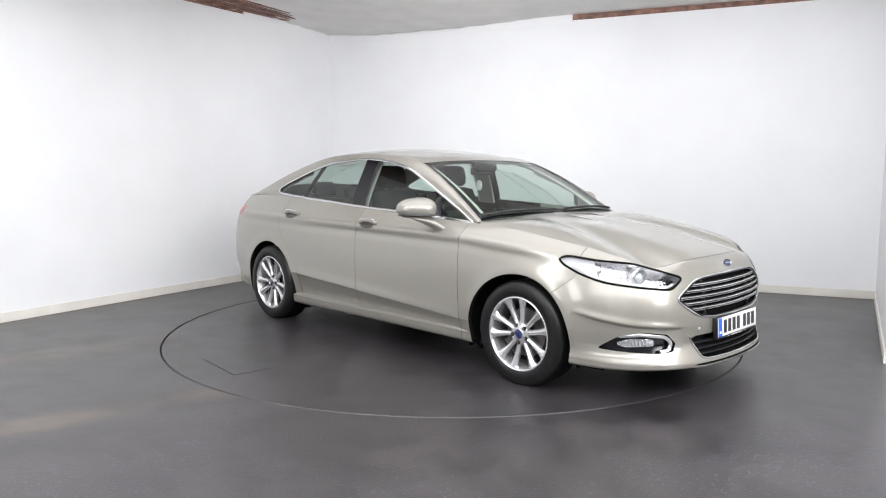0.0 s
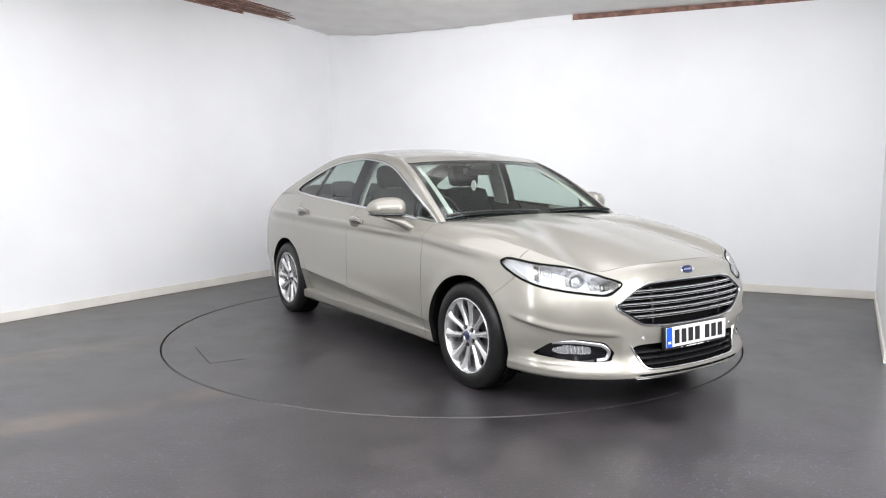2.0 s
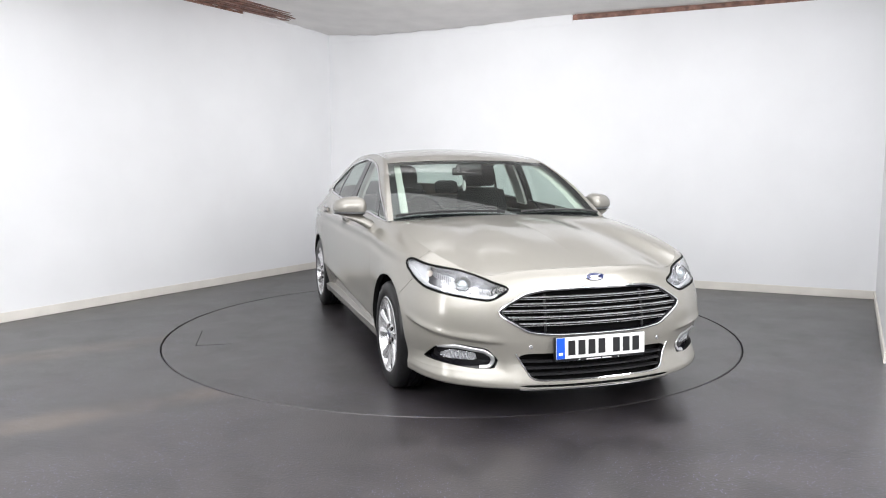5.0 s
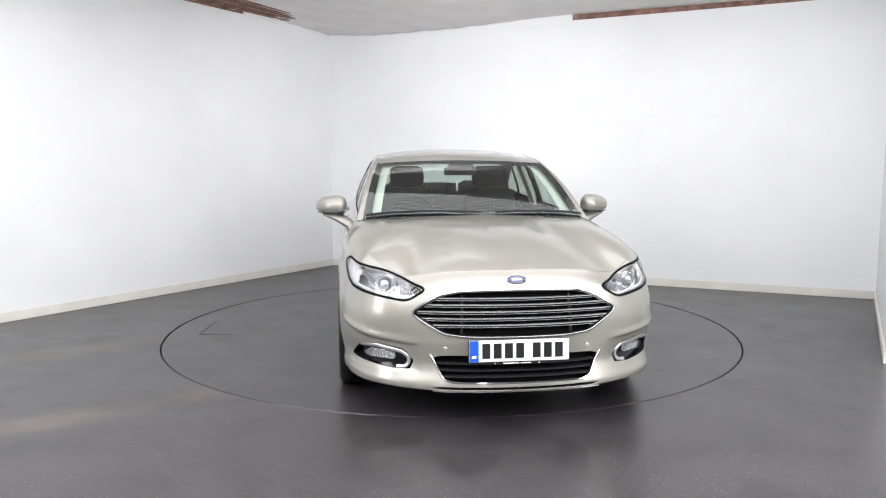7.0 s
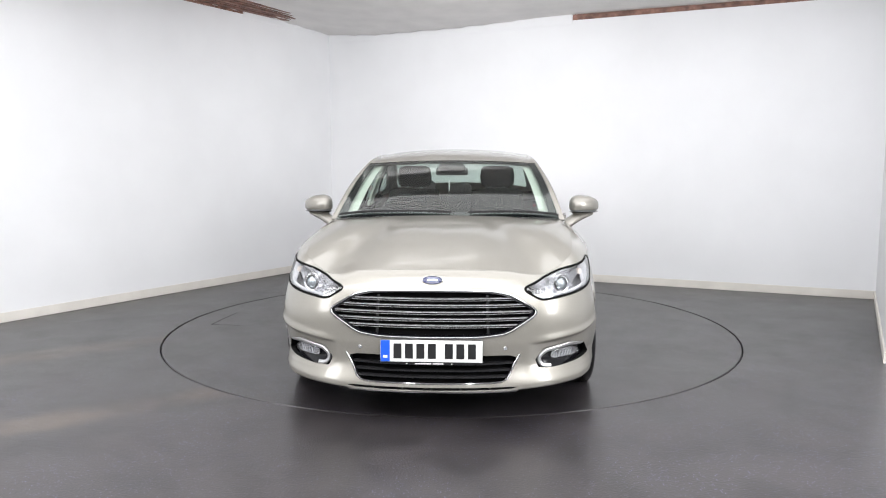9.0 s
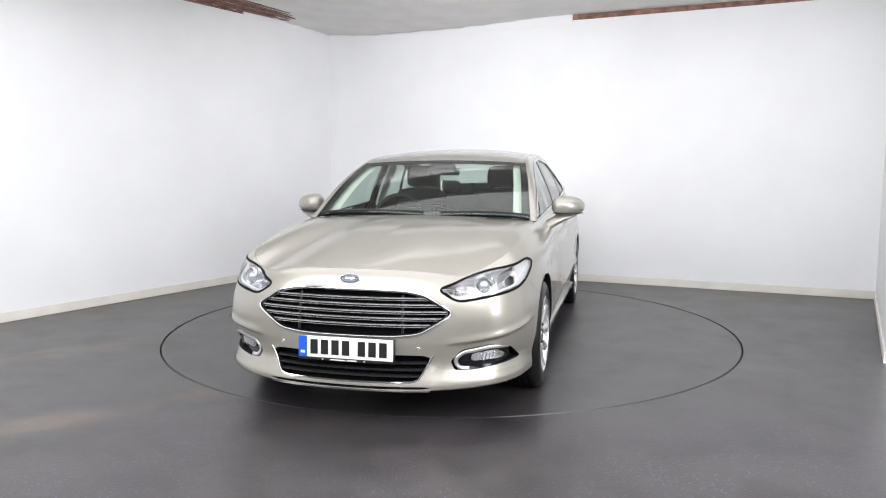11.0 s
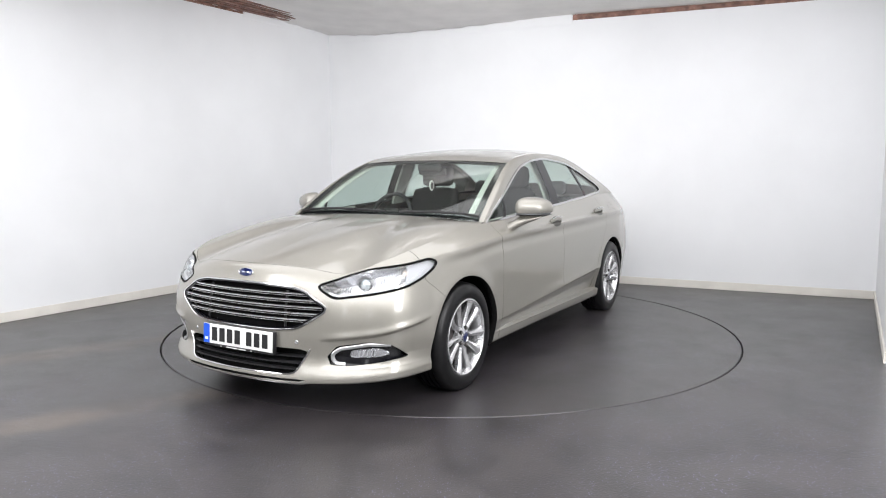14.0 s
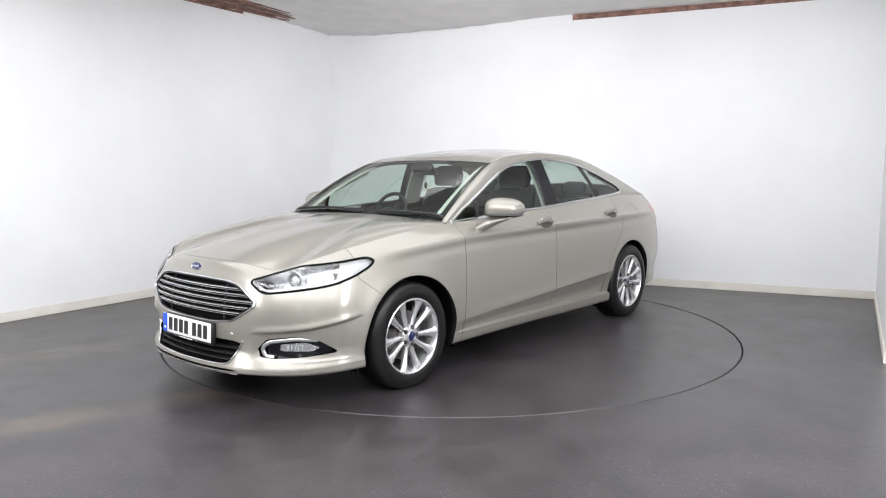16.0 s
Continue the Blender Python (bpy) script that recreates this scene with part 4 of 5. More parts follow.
        bmesh.ops.transform(bm, matrix=Matrix.Translation((V[0] - N[0] * 0.04) * f + np.array(O)) @ ax.to_track_quat("X", "Z").to_matrix().to_4x4(), verts=bm.verts)
        part("indicator_bulb", bm, AMBER, h, "orange indicator bulb")

        # fog lamp set in a black bezel with a chrome bracket
        g = tagged(new("fog_light"), "fog lamp in a black bezel with a chrome bracket")
        g.parent = CAR
        bez = trim_all(RING, [f_in(FOG, 0.004)])
        shifted(side(bez.pushed(0.035))).part("bezel", GLOSS_BLACK, g, "gloss black fog lamp bezel", 0)
        Va, Na = RING.at(dense(FOG, 90), [0, 1])
        bm = bmesh.new()
        rows = [[bm.verts.new(Vector((v - n * d) * f + np.array(O))) for d in (0.0005, 0.04)] for v, n in zip(Va, Na)]
        for p, q in zip(rows, rows[1:] + rows[:1]):
            bm.faces.new((p[0], q[0], q[1], p[1]))
        part("bezel_wall", bm, GLOSS_BLACK, g)
        br = [(sx(2.07), .386), (sy(.74), .394), (sy(.615), .374), (sy(.580), .350), (sy(.574), .328), (sy(.592), .301), (sy(.64), .296)]
        V, N = RING.at(dense(br, 50, False), [0, 1])
        part("bracket", sweep_bm((smooth_line(V, 2) - N * 0.008) * f + np.array(O), N * f, 0.016, 0.020), BRACKET, g, "chrome bracket of the fog lamp")
        lamp = rounded([(sy(.665), .355), (sy(.662), .325), (sy(.80), .322), (sx(2.055), .333), (sy(.78), .364)], 2, 0.1)
        ls = trim_all(RING, [f_in(lamp)])
        shifted(side(ls.pushed(0.026))).part("fog_reflector", REFLECTOR, g, "bright fog lamp reflector", 0.008)
        shifted(side(ls.pushed(0.012))).part("fog_lens", LENS, g, "clear fog lamp lens", 0.010).visible_shadow = False
        for k in range(5):
            V, N = RING.at([(sy(.70) + 0.022 * k, .328), (sy(.705) + 0.022 * k, .354)], [0, 1])
            part("fog_rib", sweep_bm((V - N * 0.02) * f + np.array(O), N * f, 0.006, 0.006), LAMP_WHITE, g)


def build_plate():
    pl = tagged(new("number_plate"), "white front number plate with a blue end strip")
    pl.parent = CAR
    x = 2.378 + OFF_X
    m = Matrix.Translation((x, OFF_Y, 0.400)) @ pose(0, 0, 0, 0, -3, 0)
    part("plate_holder", box_bm(-0.03, -0.0005, -0.262, 0.262, -0.070, 0.0565, 0.004, m=m), BLACK, pl, "black plate holder")
    part("plate_face", box_bm(0, 0.004, -0.26, 0.26, -0.0555, 0.0555, 0.0015, m=m), PLATE, pl, "white plate")
    part("blue_strip", box_bm(0.0035, 0.0048, -0.259, -0.212, -0.0545, 0.0545, m=m), PLATE_BLUE, pl, "blue end strip", smooth=False)
    part("strip_mark", box_bm(0.0045, 0.0054, -0.247, -0.224, -0.036, -0.022, m=m), PLATE, pl, "small white bar", smooth=False)
    y = -0.200
    for k in range(7):
        part("plate_bar", box_bm(0.0035, 0.0052, y + 0.007, y + 0.048, -0.0385, 0.0385, m=m), BLACK, pl, "plain black bar", smooth=False)
        y += 0.0585 + (0.028 if k == 3 else 0)
    for a, b in ((-0.085, 0.0), (0.008, 0.062), (-0.13, -0.122), (0.10, 0.108)):
        part("holder_bar", box_bm(-0.001, 0.0004, a, b, -0.068, -0.0625, m=m), PLATE, pl, "small pale bar", smooth=False)
    # badge over the grille, sensors in the bumper
    V, N = nose([(0.0, .752)])
    ax = Vector((N[0][0], 0, N[0][2])).normalized()
    m = Matrix.Translation(V[0]) @ ax.to_track_quat("X", "Z").to_matrix().to_4x4() @ Matrix.Diagonal((1, 1, 0.42, 1))
    b = tagged(new("badge"), "small dark blue oval badge with a chrome rim")
    b.parent = CAR
    bm = lathe_bm([(0.0001, 0.005), (0.045, 0.004), (0.051, 0.001)], 40, "x")
    bmesh.ops.transform(bm, matrix=m, verts=bm.verts)
    part("badge_face", bm, BADGE_BLUE, b, "dark blue oval")
    bm = lathe_bm([(0.050, 0.002), (0.052, 0.005), (0.055, 0.004), (0.056, -0.003)], 40, "x")
    bmesh.ops.transform(bm, matrix=m, verts=bm.verts)
    part("badge_rim", bm, CHROME, b, "chrome rim")
    bm = box_bm(0.0035, 0.0062, -0.026, 0.026, -0.010, 0.010, 0.001, m=m)
    part("badge_mark", bm, CHROME, b, "plain silver bar")
    for a in (-sy(.385), sy(.385), -sy(.70), sy(.70)):
        z = 0.405 if abs(a) < sy(.5) else 0.50
        V, N = nose([(a, z)])
        m = Matrix.Translation(V[0]) @ Vector(N[0]).normalized().to_track_quat("X", "Z").to_matrix().to_4x4()
        if abs(a) < sy(.5):
            bm = lathe_bm([(0.0001, 0.002), (0.009, 0.002), (0.011, 0.0), (0.013, -0.003)], 20, "x")
            bmesh.ops.transform(bm, matrix=m, verts=bm.verts)
            part("parking_sensor", bm, ALLOY, CAR, "round parking sensor")


def on_flank(x, z):
    """A place on the flank, for the left-hand half of the car, with its normal."""
    V, N = RING.at([(x, z)], [2, 1])
    return V[0], N[0]


FLANK = RING.trim(np.where(RING.V[:, 1] > 0.7, -1.0, 1.0))


def build_handles():
    for doors, x, z in ((FRONT_DOORS, -0.045, 0.912), (REAR_DOORS, -1.075, 0.937)):
        for i, s in enumerate((1, -1)):
            f = np.array([1, s, 1.0])
            h = doors[i]
            xs = np.linspace(x - 0.105, x + 0.105, 15)
            V, N = FLANK.at([(a, z + 0.012 * (0.5 - abs(a - x) / 0.21)) for a in xs], [2, 1])
            lift = 0.034 * np.sqrt(np.clip(1 - ((xs - x) / 0.112) ** 2, 0, 1))
            P = (V + N * (lift - 0.002)[:, None]) * f + np.array(O)
            part("door_handle", sweep_bm(P, [0, 0, 1.0], 0.028, 0.014), PAINT, h, "champagne door handle")
            P2 = P.copy()
            P2[:, 2] += 0.012
            part("handle_strip", sweep_bm(P2[1:-1] + N[1:-1] * f * 0.003, [0, 0, 1.0], 0.009, 0.012), CHROME, h, "bright strip on the handle")
            # a dark sheet laid on the door paints the shade behind the grip
            cup = rounded([(x - 0.085, z - 0.004), (x - 0.05, z - 0.034), (x + 0.05, z - 0.034), (x + 0.085, z - 0.004), (x + 0.06, z + 0.026), (x - 0.06, z + 0.026)], 3)
            c = FLANK.trim(inside(cup, FLANK.q[:, [2, 1]]))
            c = c.pushed(-0.0015)
            T = shifted(c if s > 0 else c.mirrored())
            T.part("handle_shade", SHADE_AND_DULL, h, "dark patch painted as the shade behind the grip", 0)
    # fuel flap outline on the left-hand rear quarter
    c = rounded([(-1.60, .885), (-1.44, .885), (-1.44, 1.0), (-1.60, 1.0)], 3)
    V, N = FLANK.at(dense(c, 50), [2, 1])
    part("fuel_flap_joint", sweep_bm(V + np.array(O) + N * 0.0001, N, 0.0008, 0.0018, closed=True), SHADE_AND_DULL, CAR, "thin joint round the fuel flap")


def build_mirrors():
    for s in (1, -1):
        f = Vector((1, s, 1))
        mir = tagged(new("door_mirror"), "champagne door mirror with an indicator strip")
        mir.parent = CAR
        nu, nv = 36, 24

        def shell(z_lo, z_hi, grow):
            bm = bmesh.new()
            rows = []
            for i in range(nv + 1):
                ph = -math.pi / 2 + math.pi * i / nv
                row = []
                for k in range(nu):
                    th = 2 * math.pi * k / nu
                    e = lambda t, p: math.copysign(abs(t) ** p, t)
                    cx = e(math.cos(ph), 0.75) * e(math.cos(th), 0.8)
                    cy = e(math.cos(ph), 0.75) * e(math.sin(th), 0.8)
                    cz = e(math.sin(ph), 0.85)
                    x = 0.130 * cx if cx > 0 else 0.040 * cx
                    y = 0.112 * cy
                    # lower and slimmer towards the outside
                    z = (0.074 if cz > 0 else 0.070) * cz * (1 - 0.16 * cy) - 0.002 * cy
                    z = min(max(z, z_lo), z_hi)
                    p = Vector((0.560 + x * (1 + grow) - 0.045 * cy, 0.985 + y * (1 + grow), 1.050 + z))
                    row.append(bm.verts.new(Vector((p.x * f.x, p.y * f.y, p.z)) + O))
                rows.append(row)
            for p, q in zip(rows, rows[1:]):
                for k in range(nu):
                    bm.faces.new((p[k], p[(k + 1) % nu], q[(k + 1) % nu], q[k]))
            bmesh.ops.remove_doubles(bm, verts=bm.verts, dist=1e-4)
            bmesh.ops.dissolve_degenerate(bm, dist=1e-5, edges=bm.edges)
            return bm

        part("mirror_cap", shell(-0.030, 1, 0), PAINT, mir, "champagne mirror cap", sharp=50)
        part("mirror_lamp", shell(-0.044, -0.032, -0.02), LAMP_WHITE, mir, "clear indicator strip in the mirror", sharp=50)
        part("mirror_gap", shell(-0.047, -0.043, -0.04), GLOSS_BLACK, mir, "dark joint under the indicator strip", sharp=50)
        part("mirror_base", shell(-0.070, -0.047, -0.02), PAINT, mir, "", sharp=50)
        bm = bmesh.new()
        rings = []
        for x, y, z, ha, hb in ((0.585, 1.045, 1.000, 0.040, 0.010), (0.590, 1.00, 0.994, 0.066, 0.024), (0.610, 0.955, 0.982, 0.074, 0.032), (0.640, 0.915, 0.962, 0.070, 0.036), (0.662, 0.885, 0.942, 0.066, 0.036), (0.672, 0.862, 0.930, 0.066, 0.034), (0.675, 0.84, 0.925, 0.066, 0.030)):
            ring = []
            for k in range(20):
                t = 2 * math.pi * k / 20
                ring.append(bm.verts.new(Vector((x + ha * math.cos(t), y * s, z + hb * math.sin(t) - 0.25 * ha * math.cos(t))) + O))
            rings.append(ring)
        for p, q in zip(rings, rings[1:]):
            for k in range(20):
                bm.faces.new((p[k], p[(k + 1) % 20], q[(k + 1) % 20], q[k]))
        bm.faces.new(rings[0][::-1])
        bm.faces.new(rings[-1])
        part("mirror_arm", bm, PAINT, mir, "champagne mirror arm", sharp=60)
        part("mirror_glass", box_bm(0.517 + OFF_X, 0.523 + OFF_X, min(s * .91, s * 1.06) + OFF_Y, max(s * .91, s * 1.06) + OFF_Y, 1.01, 1.10, 0.002), CHROME, mir, "mirror glass")


def build_wipers():
    for y0, y1, s in ((-0.62, 0.02, 1), (0.10, 0.66, -1)):
        w = tagged(new("wiper"), "black wiper lying at the foot of the windscreen")
        w.parent = CAR
        y = np.linspace(y0, y1, 25)
        V = []
        for k, yy in enumerate(y):
            u = 0.07 + 0.05 * math.sin(math.pi * k / 24)
            v = min(abs(yy) / 0.76 * 4, 3.5)
            p, n = GREEN.at([(u, v)], [0, 1])
            V.append((p[0] + n[0] * 0.012) * np.array([1, -1 if yy < 0 else 1, 1]) + np.array(O))
        V = np.array(V)
        part("wiper_blade", sweep_bm(smooth_line(V, 3), [0, 0, 1.0], 0.016, 0.014), BLACK, w, "black wiper blade")
        V2 = V[3:18] + np.array([0.018, 0, 0.002])
        part("wiper_arm", sweep_bm(smooth_line(V2, 2), [0, 0, 1.0], 0.012, 0.016), BLACK, w, "black wiper arm")
    # black cowl under the glass
    y = np.linspace(-0.74, 0.74, 31)
    P = [(1.0 - 0.02 * (abs(a) / 0.785) ** 2 + OFF_X, a + OFF_Y, 0.982 - 0.028 * (abs(a) / 0.785) ** 2) for a in y]
    part("cowl", sweep_bm(P, [0, 0, 1.0], 0.02, 0.10), BLACK, CAR, "black cowl under the windscreen")


material_dark_lamp = material("lamp_bowl_grey", (0.30, 0.30, 0.31), 0.3, 0.6)
FACET = material("lamp_facet", (0.50, 0.50, 0.52), 0.3, 0.7)
LAMP_CHROME = material("satin_chrome", (0.88, 0.88, 0.89), 0.22, 0.8)
BRACKET = material("satin_silver", (0.52, 0.52, 0.53), 0.3, 0.8)
GLASS_BALL = material("projector_glass", (0.42, 0.46, 0.48), 0.04, 0.5, 1.0)
AMBER = material("amber_bulb", (0.70, 0.62, 0.56), 0.3)
# painted shade behind the grips; also the flap joint and the tag print
SHADE_AND_DULL = material("grip_shade_and_dull_parts", (0.07, 0.065, 0.058), 0.4, 0.4)
build_grille()
build_intake()
build_lights()
build_plate()
build_handles()
build_mirrors()
build_wipers()


# ---------------------------------------------------------------- the car: cabin
def hull(sections, name, mat, parent, label="", power=0.55, n=24):
    """A soft body lofted through oval sections (centre, half sizes along two axes), for cushions."""
    bm = bmesh.new()
    rings = []
    for c, ax, ay, a, b in sections:
        c, ax, ay = Vector(c), Vector(ax), Vector(ay)
        ring = []
        for k in range(n):
            t = 2 * math.pi * k / n
            e = lambda v: math.copysign(abs(v) ** power, v)
            ring.append(bm.verts.new(c + ax * a * e(math.cos(t)) + ay * b * e(math.sin(t)) + O))
        rings.append(ring)
    for p, q in zip(rings, rings[1:]):
        for k in range(n):
            bm.faces.new((p[k], p[(k + 1) % n], q[(k + 1) % n], q[k]))
    bm.faces.new(rings[0][::-1])
    bm.faces.new(rings[-1])
    return part(name, bm, mat, parent, label, sharp=60)


def build_seat(x, y, w, name, rear=False):
    seat = tagged(new(name), "dark cloth car seat with a headrest")
    seat.parent = CAR
    Xa, Ya = (1, 0, 0), (0, 1, 0)
    hull([((x + 0.02, y, .38), Xa, Ya, .24, w), ((x + 0.02, y, .50), Xa, Ya, .26, w), ((x + 0.02, y, .54), Xa, Ya, .24, w * .95), ((x + .02, y, .555), Xa, Ya, .18, w * .8)], "seat_cushion", CLOTH, seat)
    top = 1.13 if not rear else 1.05
    secs = []
    for k in range(7):
        t = k / 6
        z = .50 + (top - .50) * t
        secs.append(((x - .20 - .20 * t, y, z), Xa, Ya, .075 - .03 * t * t, w * (1.0 - .12 * t**3)))
    secs.append(((x - .41, y, top + .02), Xa, Ya, .02, w * .5))
    hull(secs, "backrest", CLOTH, seat)
    if rear:
        return
    hx = x - .42
    hull([((hx, y, top + .030), Xa, Ya, .03, .11), ((hx - .005, y, top + .05), Xa, Ya, .05, .14), ((hx - .012, y, top + .12), Xa, Ya, .055, .15), ((hx - .02, y, top + .19), Xa, Ya, .045, .135), ((hx - .022, y, top + .21), Xa, Ya, .02, .09)], "headrest", CLOTH, seat)
    for s in (-.06, .06):
        part("headrest_post", sweep_bm([(hx + OFF_X, y + s + OFF_Y, top - .01), (hx + OFF_X, y + s + OFF_Y, top + .07)], [1, 0, 0], .012, .012), CHROME, seat, "metal headrest post")


def build_cabin():
    for y in (-.36, .36):
        build_seat(0.02, y, .245, "front_seat")
    bench = tagged(new("rear_bench"), "dark cloth rear bench with three headrests")
    bench.parent = CAR
    Xa, Ya = (1, 0, 0), (0, 1, 0)
    hull([((-.88, 0, .40), Xa, Ya, .24, .62), ((-.88, 0, .53), Xa, Ya, .25, .62), ((-.88, 0, .57), Xa, Ya, .20, .58)], "bench_cushion", CLOTH, bench)
    hull([((-1.10, 0, .50), Xa, Ya, .07, .60), ((-1.22, 0, .80), Xa, Ya, .06, .60), ((-1.32, 0, 1.02), Xa, Ya, .045, .57), ((-1.34, 0, 1.05), Xa, Ya, .02, .53)], "bench_back", CLOTH, bench)
    for y in (-.36, 0, .36):
        h = 1.07 if y else 1.04
        hull([((-1.34, y, h), Xa, Ya, .03, .10), ((-1.35, y, h + .03), Xa, Ya, .045, .12), ((-1.36, y, h + .10), Xa, Ya, .04, .115), ((-1.365, y, h + .125), Xa, Ya, .02, .08)], "bench_headrest", CLOTH, bench)
    dash = tagged(new("dashboard"), "dark moulded dashboard")
    dash.parent = CAR
    hull([((.64, -.70, .80), (1, 0, 0), (0, 0, 1), .22, .10), ((.62, -.45, .85), (1, 0, 0), (0, 0, 1), .29, .125), ((.64, 0, .84), (1, 0, 0), (0, 0, 1), .30, .12), ((.64, .45, .84), (1, 0, 0), (0, 0, 1), .28, .115), ((.64, .70, .80), (1, 0, 0), (0, 0, 1), .22, .10)], "dash_top", DASH, dash)
    part("bulkhead", box_bm(.80 + OFF_X, .95 + OFF_X, -.72 + OFF_Y, .72 + OFF_Y, .30, .955, .02), DASH, dash)
    part("centre_console", box_bm(-.35 + OFF_X, .60 + OFF_X, -.12 + OFF_Y, .12 + OFF_Y, .30, .62, .04), DASH, dash)
    # steering wheel on the right-hand side
    m = Matrix.Translation(O + Vector((.33, -.37, .945))) @ pose(0, 0, 0, 0, 66, 0)
    bm = bmesh.new()
    rings = []
    for k in range(40):
        a = 2 * math.pi * k / 40
        rings.append([bm.verts.new(m @ Vector(((.182 + .015 * math.cos(b)) * math.cos(a), (.182 + .015 * math.cos(b)) * math.sin(a), .015 * math.sin(b)))) for b in [2 * math.pi * j / 10 for j in range(10)]])
    for i in range(40):
        p, q = rings[i], rings[(i + 1) % 40]
        for j in range(10):
            bm.faces.new((p[j], q[j], q[(j + 1) % 10], p[(j + 1) % 10]))
    sw = tagged(new("steering_wheel"), "dark three-spoke steering wheel")
    sw.parent = CAR
    part("wheel_rim", bm, DASH, sw)
    part("wheel_hub", box_bm(-.06, .06, -.075, .075, -.03, .02, .02, m=m), DASH, sw)
    for a, b, c, d in ((-.02, .02, .06, .175), (-.02, .02, -.175, -.06), (.05, .175, -.02, .02)):
        part("wheel_spoke", box_bm(a, b, c, d, -.012, .008, .005, m=m), DASH, sw)
    # pale linings: pillars inside, headliner
    a_lin = GREEN.trim(cutset(GREEN.q[:, 0] - 2.05, 0.25 - GREEN.q[:, 0], 2.55 - GREEN.q[:, 1]))
    a_lin = a_lin.trim(-0.012 - inside(DLO, a_lin.q[:, [2, 4]]))
    both(a_lin.pushed(0.028), "pillar_lining", TRIM_LIGHT, "pale windscreen pillar lining", 0)
    side = GREEN.trim(3.7 - GREEN.q[:, 1])
    b_lin = side.trim(-0.42 + 0.06 * (side.q[:, 4] - 1.2) - side.q[:, 2])
    b_lin = b_lin.trim(b_lin.q[:, 2] + 0.24 - 0.06 * (b_lin.q[:, 4] - 1.2))
    both(b_lin.pushed(0.05), "centre_pillar_lining", TRIM_LIGHT, "pale centre pillar lining", 0.02)
    c_lin = side.trim(cutset(side.q[:, 0] - 6.4, 5.3 - side.q[:, 0]))
    c_lin = c_lin.trim(-0.010 - inside(DLO, c_lin.q[:, [2, 4]]))
    both(c_lin.pushed(0.03), "rear_pillar_lining", HEADLINER, "grey rear pillar lining", 0)
    head = GREEN.trim(cutset(GREEN.q[:, 0] - 5.15, 2.06 - GREEN.q[:, 0], GREEN.q[:, 1] - 4.1))
    whole(head.pushed(0.035), "headliner", HEADLINER, "grey cloth headliner", 0)
    # door linings
    for s in (1, -1):
        for x0, x1 in ((-.17, .88), (-1.05, -.21)):
            part("door_lining", box_bm(x0 + OFF_X, x1 + OFF_X, min(s * .70, s * .755) + OFF_Y, max(s * .70, s * .755) + OFF_Y, .30, .955, .02), DASH, CAR, "dark door lining")
    part("parcel_shelf", box_bm(-1.95 + OFF_X, -1.32 + OFF_X, -.60 + OFF_Y, .60 + OFF_Y, .98, 1.0, .005), DASH, CAR, "dark parcel shelf")
    part("luggage_bulkhead", box_bm(-1.50 + OFF_X, -1.44 + OFF_X, -.74 + OFF_Y, .74 + OFF_Y, .25, .99, .01), DASH, CAR, "dark panel behind the rear bench")
    # driving mirror, sensor pod and a small hanging tag
    rm = tagged(new("driving_mirror"), "black driving mirror behind the windscreen")
    rm.parent = CAR
    part("mirror_shell", box_bm(.265 + OFF_X, .300 + OFF_X, -.125 + OFF_Y, .125 + OFF_Y, 1.265, 1.325, .014), BLACK, rm)
    part("mirror_stem", box_bm(.29 + OFF_X, .35 + OFF_X, -.03 + OFF_Y, .03 + OFF_Y, 1.30, 1.345, .01), BLACK, rm)
    part("sensor_pod", box_bm(.29 + OFF_X, .36 + OFF_X, -.105 + OFF_Y, .105 + OFF_Y, 1.29, 1.355, .028, 4), BLACK, rm)
    m = Matrix.Translation(O + Vector((.27, -.02, 1.185))) @ Matrix.Diagonal((.030, .5, .042, 1))
    tag = tagged(new("hanging_tag"), "white oval tag hanging from the driving mirror")
    tag.parent = CAR
    bm = lathe_bm([(0.0001, .008), (.96, .008), (1.0, 0.0), (.96, -.008), (0.0001, -.008)], 28)
    bmesh.ops.transform(bm, matrix=m, verts=bm.verts)
    part("tag_disc", bm, PLATE, tag, "white oval disc")
    bm = lathe_bm([(0.0001, .0105), (.62, .0105), (.66, .008)], 28)
    bmesh.ops.transform(bm, matrix=m, verts=bm.verts)
    part("tag_print", bm, SHADE_AND_DULL, tag, "dull printed disc")
    part("tag_string", sweep_bm([(.27 + OFF_X, -.02 + OFF_Y, 1.225), (.275 + OFF_X, -.01 + OFF_Y, 1.275)], [0, 1, 0], .002, .002), BLACK, tag)


build_cabin()


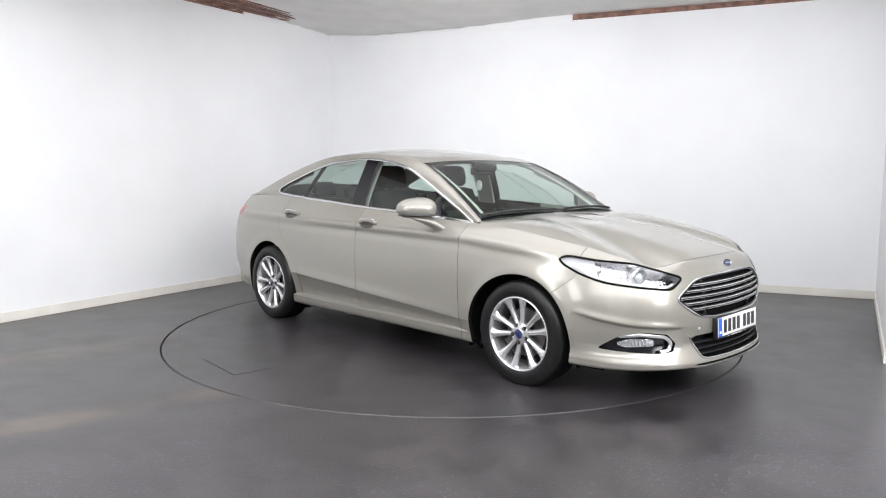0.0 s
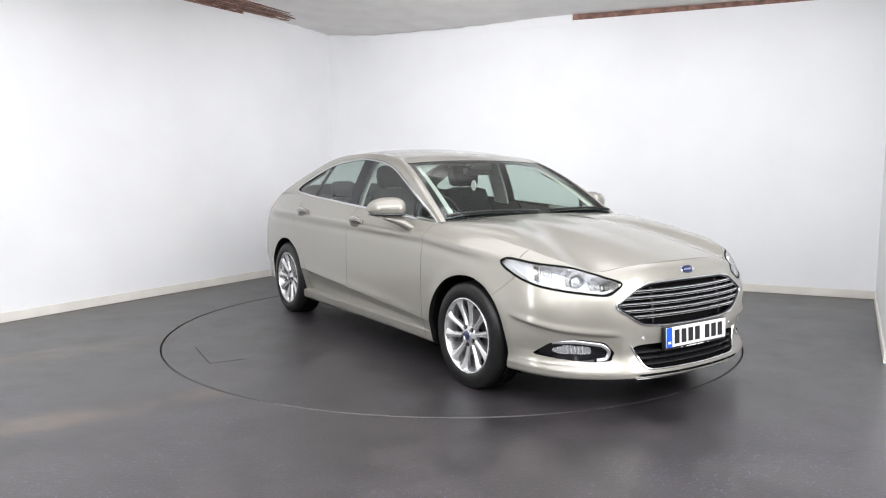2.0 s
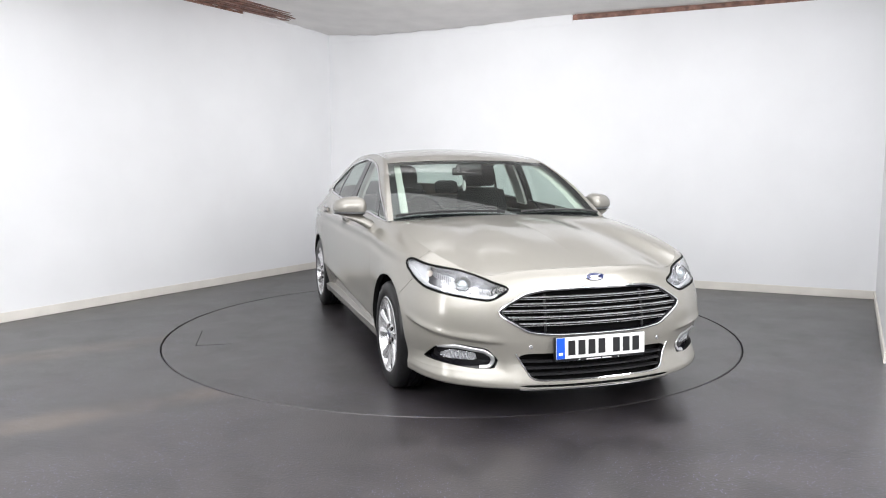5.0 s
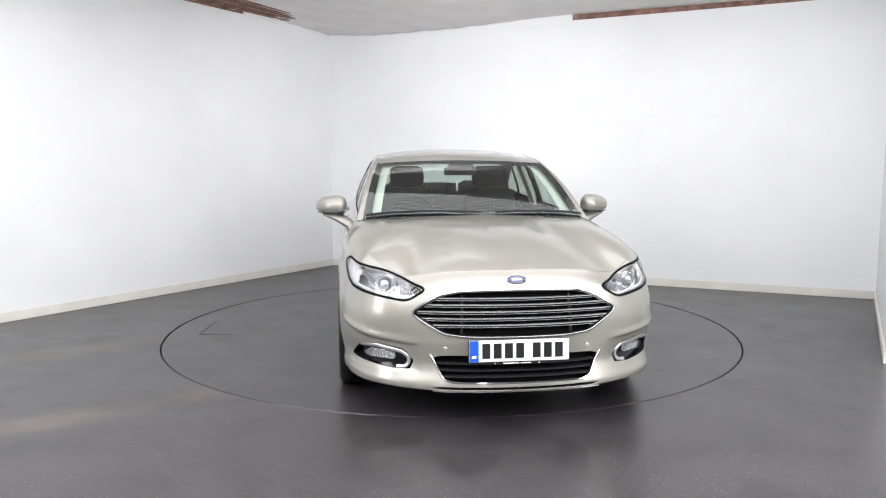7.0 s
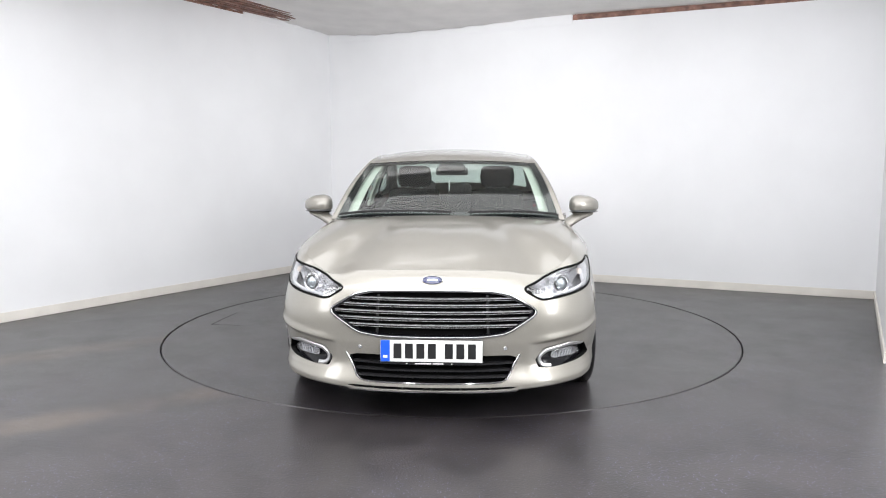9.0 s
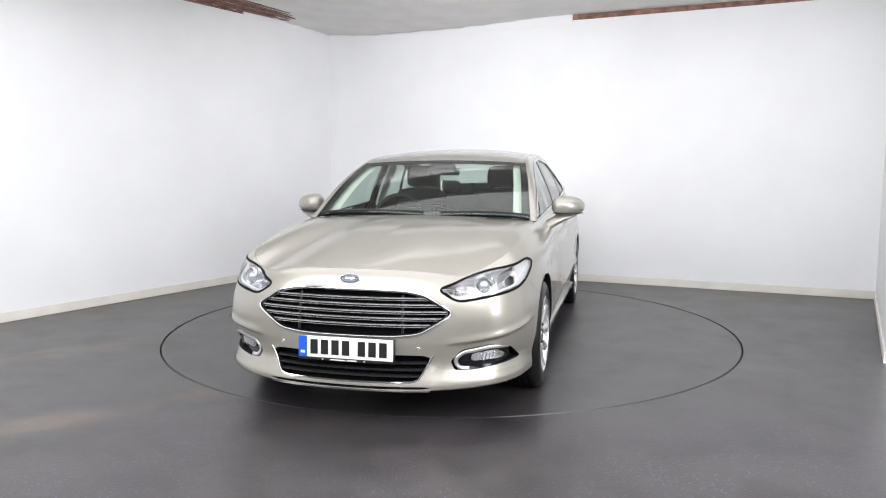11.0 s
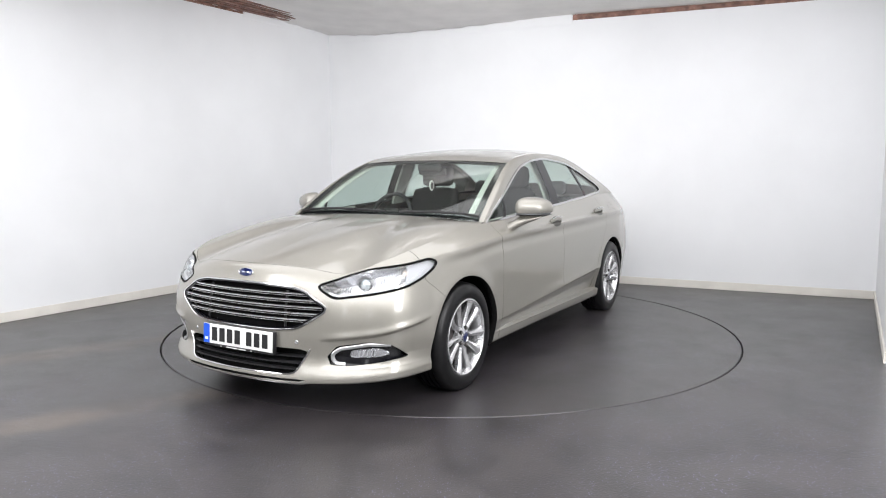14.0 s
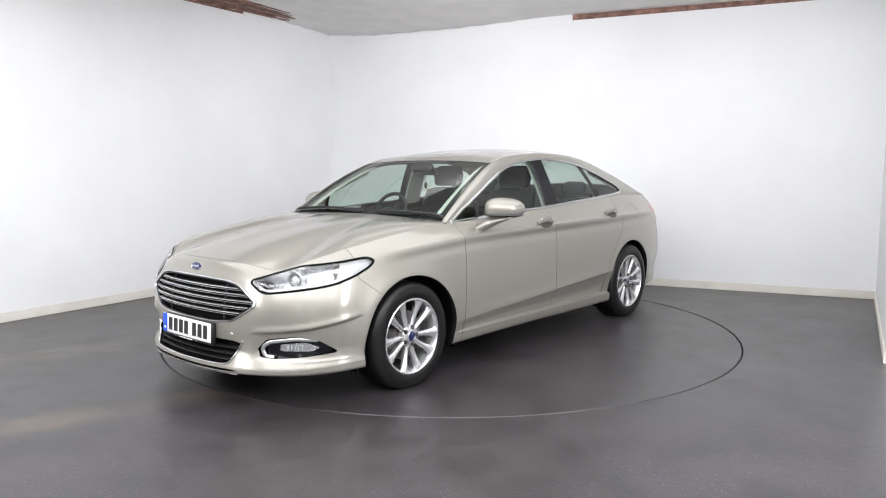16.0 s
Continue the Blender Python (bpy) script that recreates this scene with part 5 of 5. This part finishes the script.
# ---------------------------------------------------------------- wheels
def build_wheel():
    """A wheel about the y axis, its outer face towards +y, hub face at y = 0."""
    wheel = new("wheel")
    R = TYRE_R
    tyre = [(0.226, -0.005), (0.233, 0.005), (0.248, 0.011), (0.272, 0.012), (0.298, 0.008), (0.314, 0.0), (R - 0.004, -0.014), (R, -0.040)]
    for g in (-0.062, -0.095, -0.128, -0.160):
        tyre += [(R + 0.001, g + 0.012), (R + 0.001, g + 0.004), (R - 0.007, g + 0.003), (R - 0.007, g - 0.003), (R + 0.001, g - 0.004)]
    tyre += [(R, -0.18), (R - 0.005, -0.196), (0.30, -0.208), (0.26, -0.215), (0.21, -0.21)]
    part("tyre", lathe_bm(tyre, 72), RUBBER, wheel, "black road tyre with grooved tread", sharp=40)
    bm = lathe_bm([(0.2295, -0.004), (0.2315, 0.007), (0.225, 0.010), (0.219, 0.004), (0.215, -0.012), (0.208, -0.03), (0.20, -0.10), (0.21, -0.20)], 72)
    rim = part("rim", bm, ALLOY, wheel, "silver ten-spoke alloy rim")
    # ten spokes in slightly turned pairs
    for k in range(10):
        a = 2 * math.pi * k / 10 + (0.022 if k % 2 else -0.022)
        bm = bmesh.new()
        rows = []
        for r, w, t, y in ((0.045, 0.0160, 0.03, -0.014), (0.07, 0.0152, 0.03, -0.016), (0.10, 0.0160, 0.028, -0.015), (0.14, 0.0180, 0.026, -0.010), (0.175, 0.0215, 0.024, -0.004), (0.20, 0.028, 0.022, 0.000), (0.213, 0.037, 0.02, 0.002), (0.224, 0.052, 0.016, 0.003)):
            lean = (0.004 if k % 2 else -0.004) * ((r - 0.045) / 0.16) ** 1.5
            sec = [(-w, y - 0.014), (-w * 0.85, y - 0.006), (-w * 0.12, y + 0.003), (w * 0.12, y + 0.003), (w * 0.85, y - 0.006), (w, y - 0.014), (w * 0.8, y - t - 0.008), (-w * 0.8, y - t - 0.008)]
            rows.append([bm.verts.new((r * math.cos(a) - (b + lean) * math.sin(a), yy, r * math.sin(a) + (b + lean) * math.cos(a))) for b, yy in sec])
        for p, q in zip(rows, rows[1:]):
            for i in range(8):
                bm.faces.new((p[i], p[(i + 1) % 8], q[(i + 1) % 8], q[i]))
        part("spoke", bm, ALLOY, wheel, sharp=40)
    part("hub_face", lathe_bm([(0.0001, -0.006), (0.03, -0.006), (0.052, -0.010), (0.068, -0.018), (0.07, -0.05)], 40), ALLOY, wheel, "", sharp=30)
    cap = part("hub_cap", lathe_bm([(0.0001, 0.001), (0.02, 0.0), (0.0285, -0.003), (0.029, -0.012)], 32), BADGE_BLUE, wheel, "dark blue oval centre cap")
    part("cap_ring", lathe_bm([(0.0285, -0.004), (0.030, 0.0), (0.0325, -0.001), (0.033, -0.01)], 32), CHROME, wheel, "bright ring of the centre cap")
    for k in range(5):
        a = 2 * math.pi * (k + 0.5) / 5
        bm = lathe_bm([(0.0001, 0.002), (0.006, 0.002), (0.0085, -0.002), (0.0085, -0.03)], 6)
        bmesh.ops.translate(bm, vec=(0.053 * math.cos(a), 0, 0.053 * math.sin(a)), verts=bm.verts)
        part("wheel_nut", bm, BRAKE, wheel, "dark wheel nut", sharp=30)
        # a dark disc just proud of the hub paints the shade of a recess
        bm = lathe_bm([(0.0001, -0.0075), (0.0125, -0.0075), (0.0145, -0.016)], 16)
        bmesh.ops.translate(bm, vec=(0.053 * math.cos(a), 0, 0.053 * math.sin(a)), verts=bm.verts)
        part("nut_shade", bm, DARK, wheel, "dark disc painted as the shade round the nut")
    part("brake_disc", lathe_bm([(0.06, -0.075), (0.15, -0.075), (0.15, -0.10), (0.06, -0.10)], 48), BRAKE, wheel, "dull iron brake disc")
    part("wheel_back", lathe_bm([(0.0001, -0.12), (0.20, -0.12)], 32), DARK, wheel, "dark inner side of the wheel")
    bm = box_bm(0.07, 0.155, -0.06, -0.11, -0.06, 0.06, 0.01)
    part("brake_caliper", bm, BRAKE, wheel, "dull iron brake caliper")
    return wheel


def place_wheels():
    first = build_wheel()
    spots = [(HUB_F, 1), (HUB_R, 1), (HUB_F, -1), (HUB_R, -1)]
    for i, (x, s) in enumerate(spots):
        y = HUB_Y if x > 0 else HUB_Y - 0.012
        m = Matrix.Translation(O + Vector((x, s * y, HUB_Z))) @ (pose(0, 0, 0, 0, 23 * i, 0) if s > 0 else pose(0, 0, 0, 0, 23 * i, 180))
        w = first if i == 0 else copy_thing(first, m)
        w.matrix_basis = m
        w.parent = CAR
        tagged(w, "silver alloy wheel with a black tyre")
    # dark wheel housings
    for x in (HUB_F, HUB_R):
        for s in (1, -1):
            bm = bmesh.new()
            n = 28
            rows = []
            for k in range(n + 1):
                a = math.pi * (-0.10 + 1.20 * k / n)
                rows.append([bm.verts.new(O + Vector((x + (0.44 if math.cos(a) < 0 < x else 0.39) * math.cos(a), s * y, HUB_Z + 0.39 * math.sin(a)))) for y in (0.87, 0.62)])
            for p, q in zip(rows, rows[1:]):
                bm.faces.new((p[0], q[0], q[1], p[1]))
            bm.faces.new([r[1] for r in rows])
            part("wheel_housing", bm, DARK, CAR, "black wheel housing")


place_wheels()
# floor pan and underbody close the car from below
part("underbody", box_bm(-2.15 + OFF_X, 2.15 + OFF_X, -0.66 + OFF_Y, 0.66 + OFF_Y, 0.19, 0.30, 0.03), DARK, CAR, "dark underside of the car")
for s in (1, -1):
    part("floor_pan", box_bm(-0.98 + OFF_X, 0.98 + OFF_X, min(s * .64, s * .84) + OFF_Y, max(s * .64, s * .84) + OFF_Y, 0.19, 0.25, 0.01), DARK, CAR, "dark floor of the car")


def motions():
    """The plate turns steadily and carries the car round."""
    rows = [(float(t), pose(0, 0, 0, 0, 0, SPIN_START + SPIN_RATE * t)) for t in range(17)]
    walk(CAR, rows)
    walk(TURNTABLE, rows)


motions()
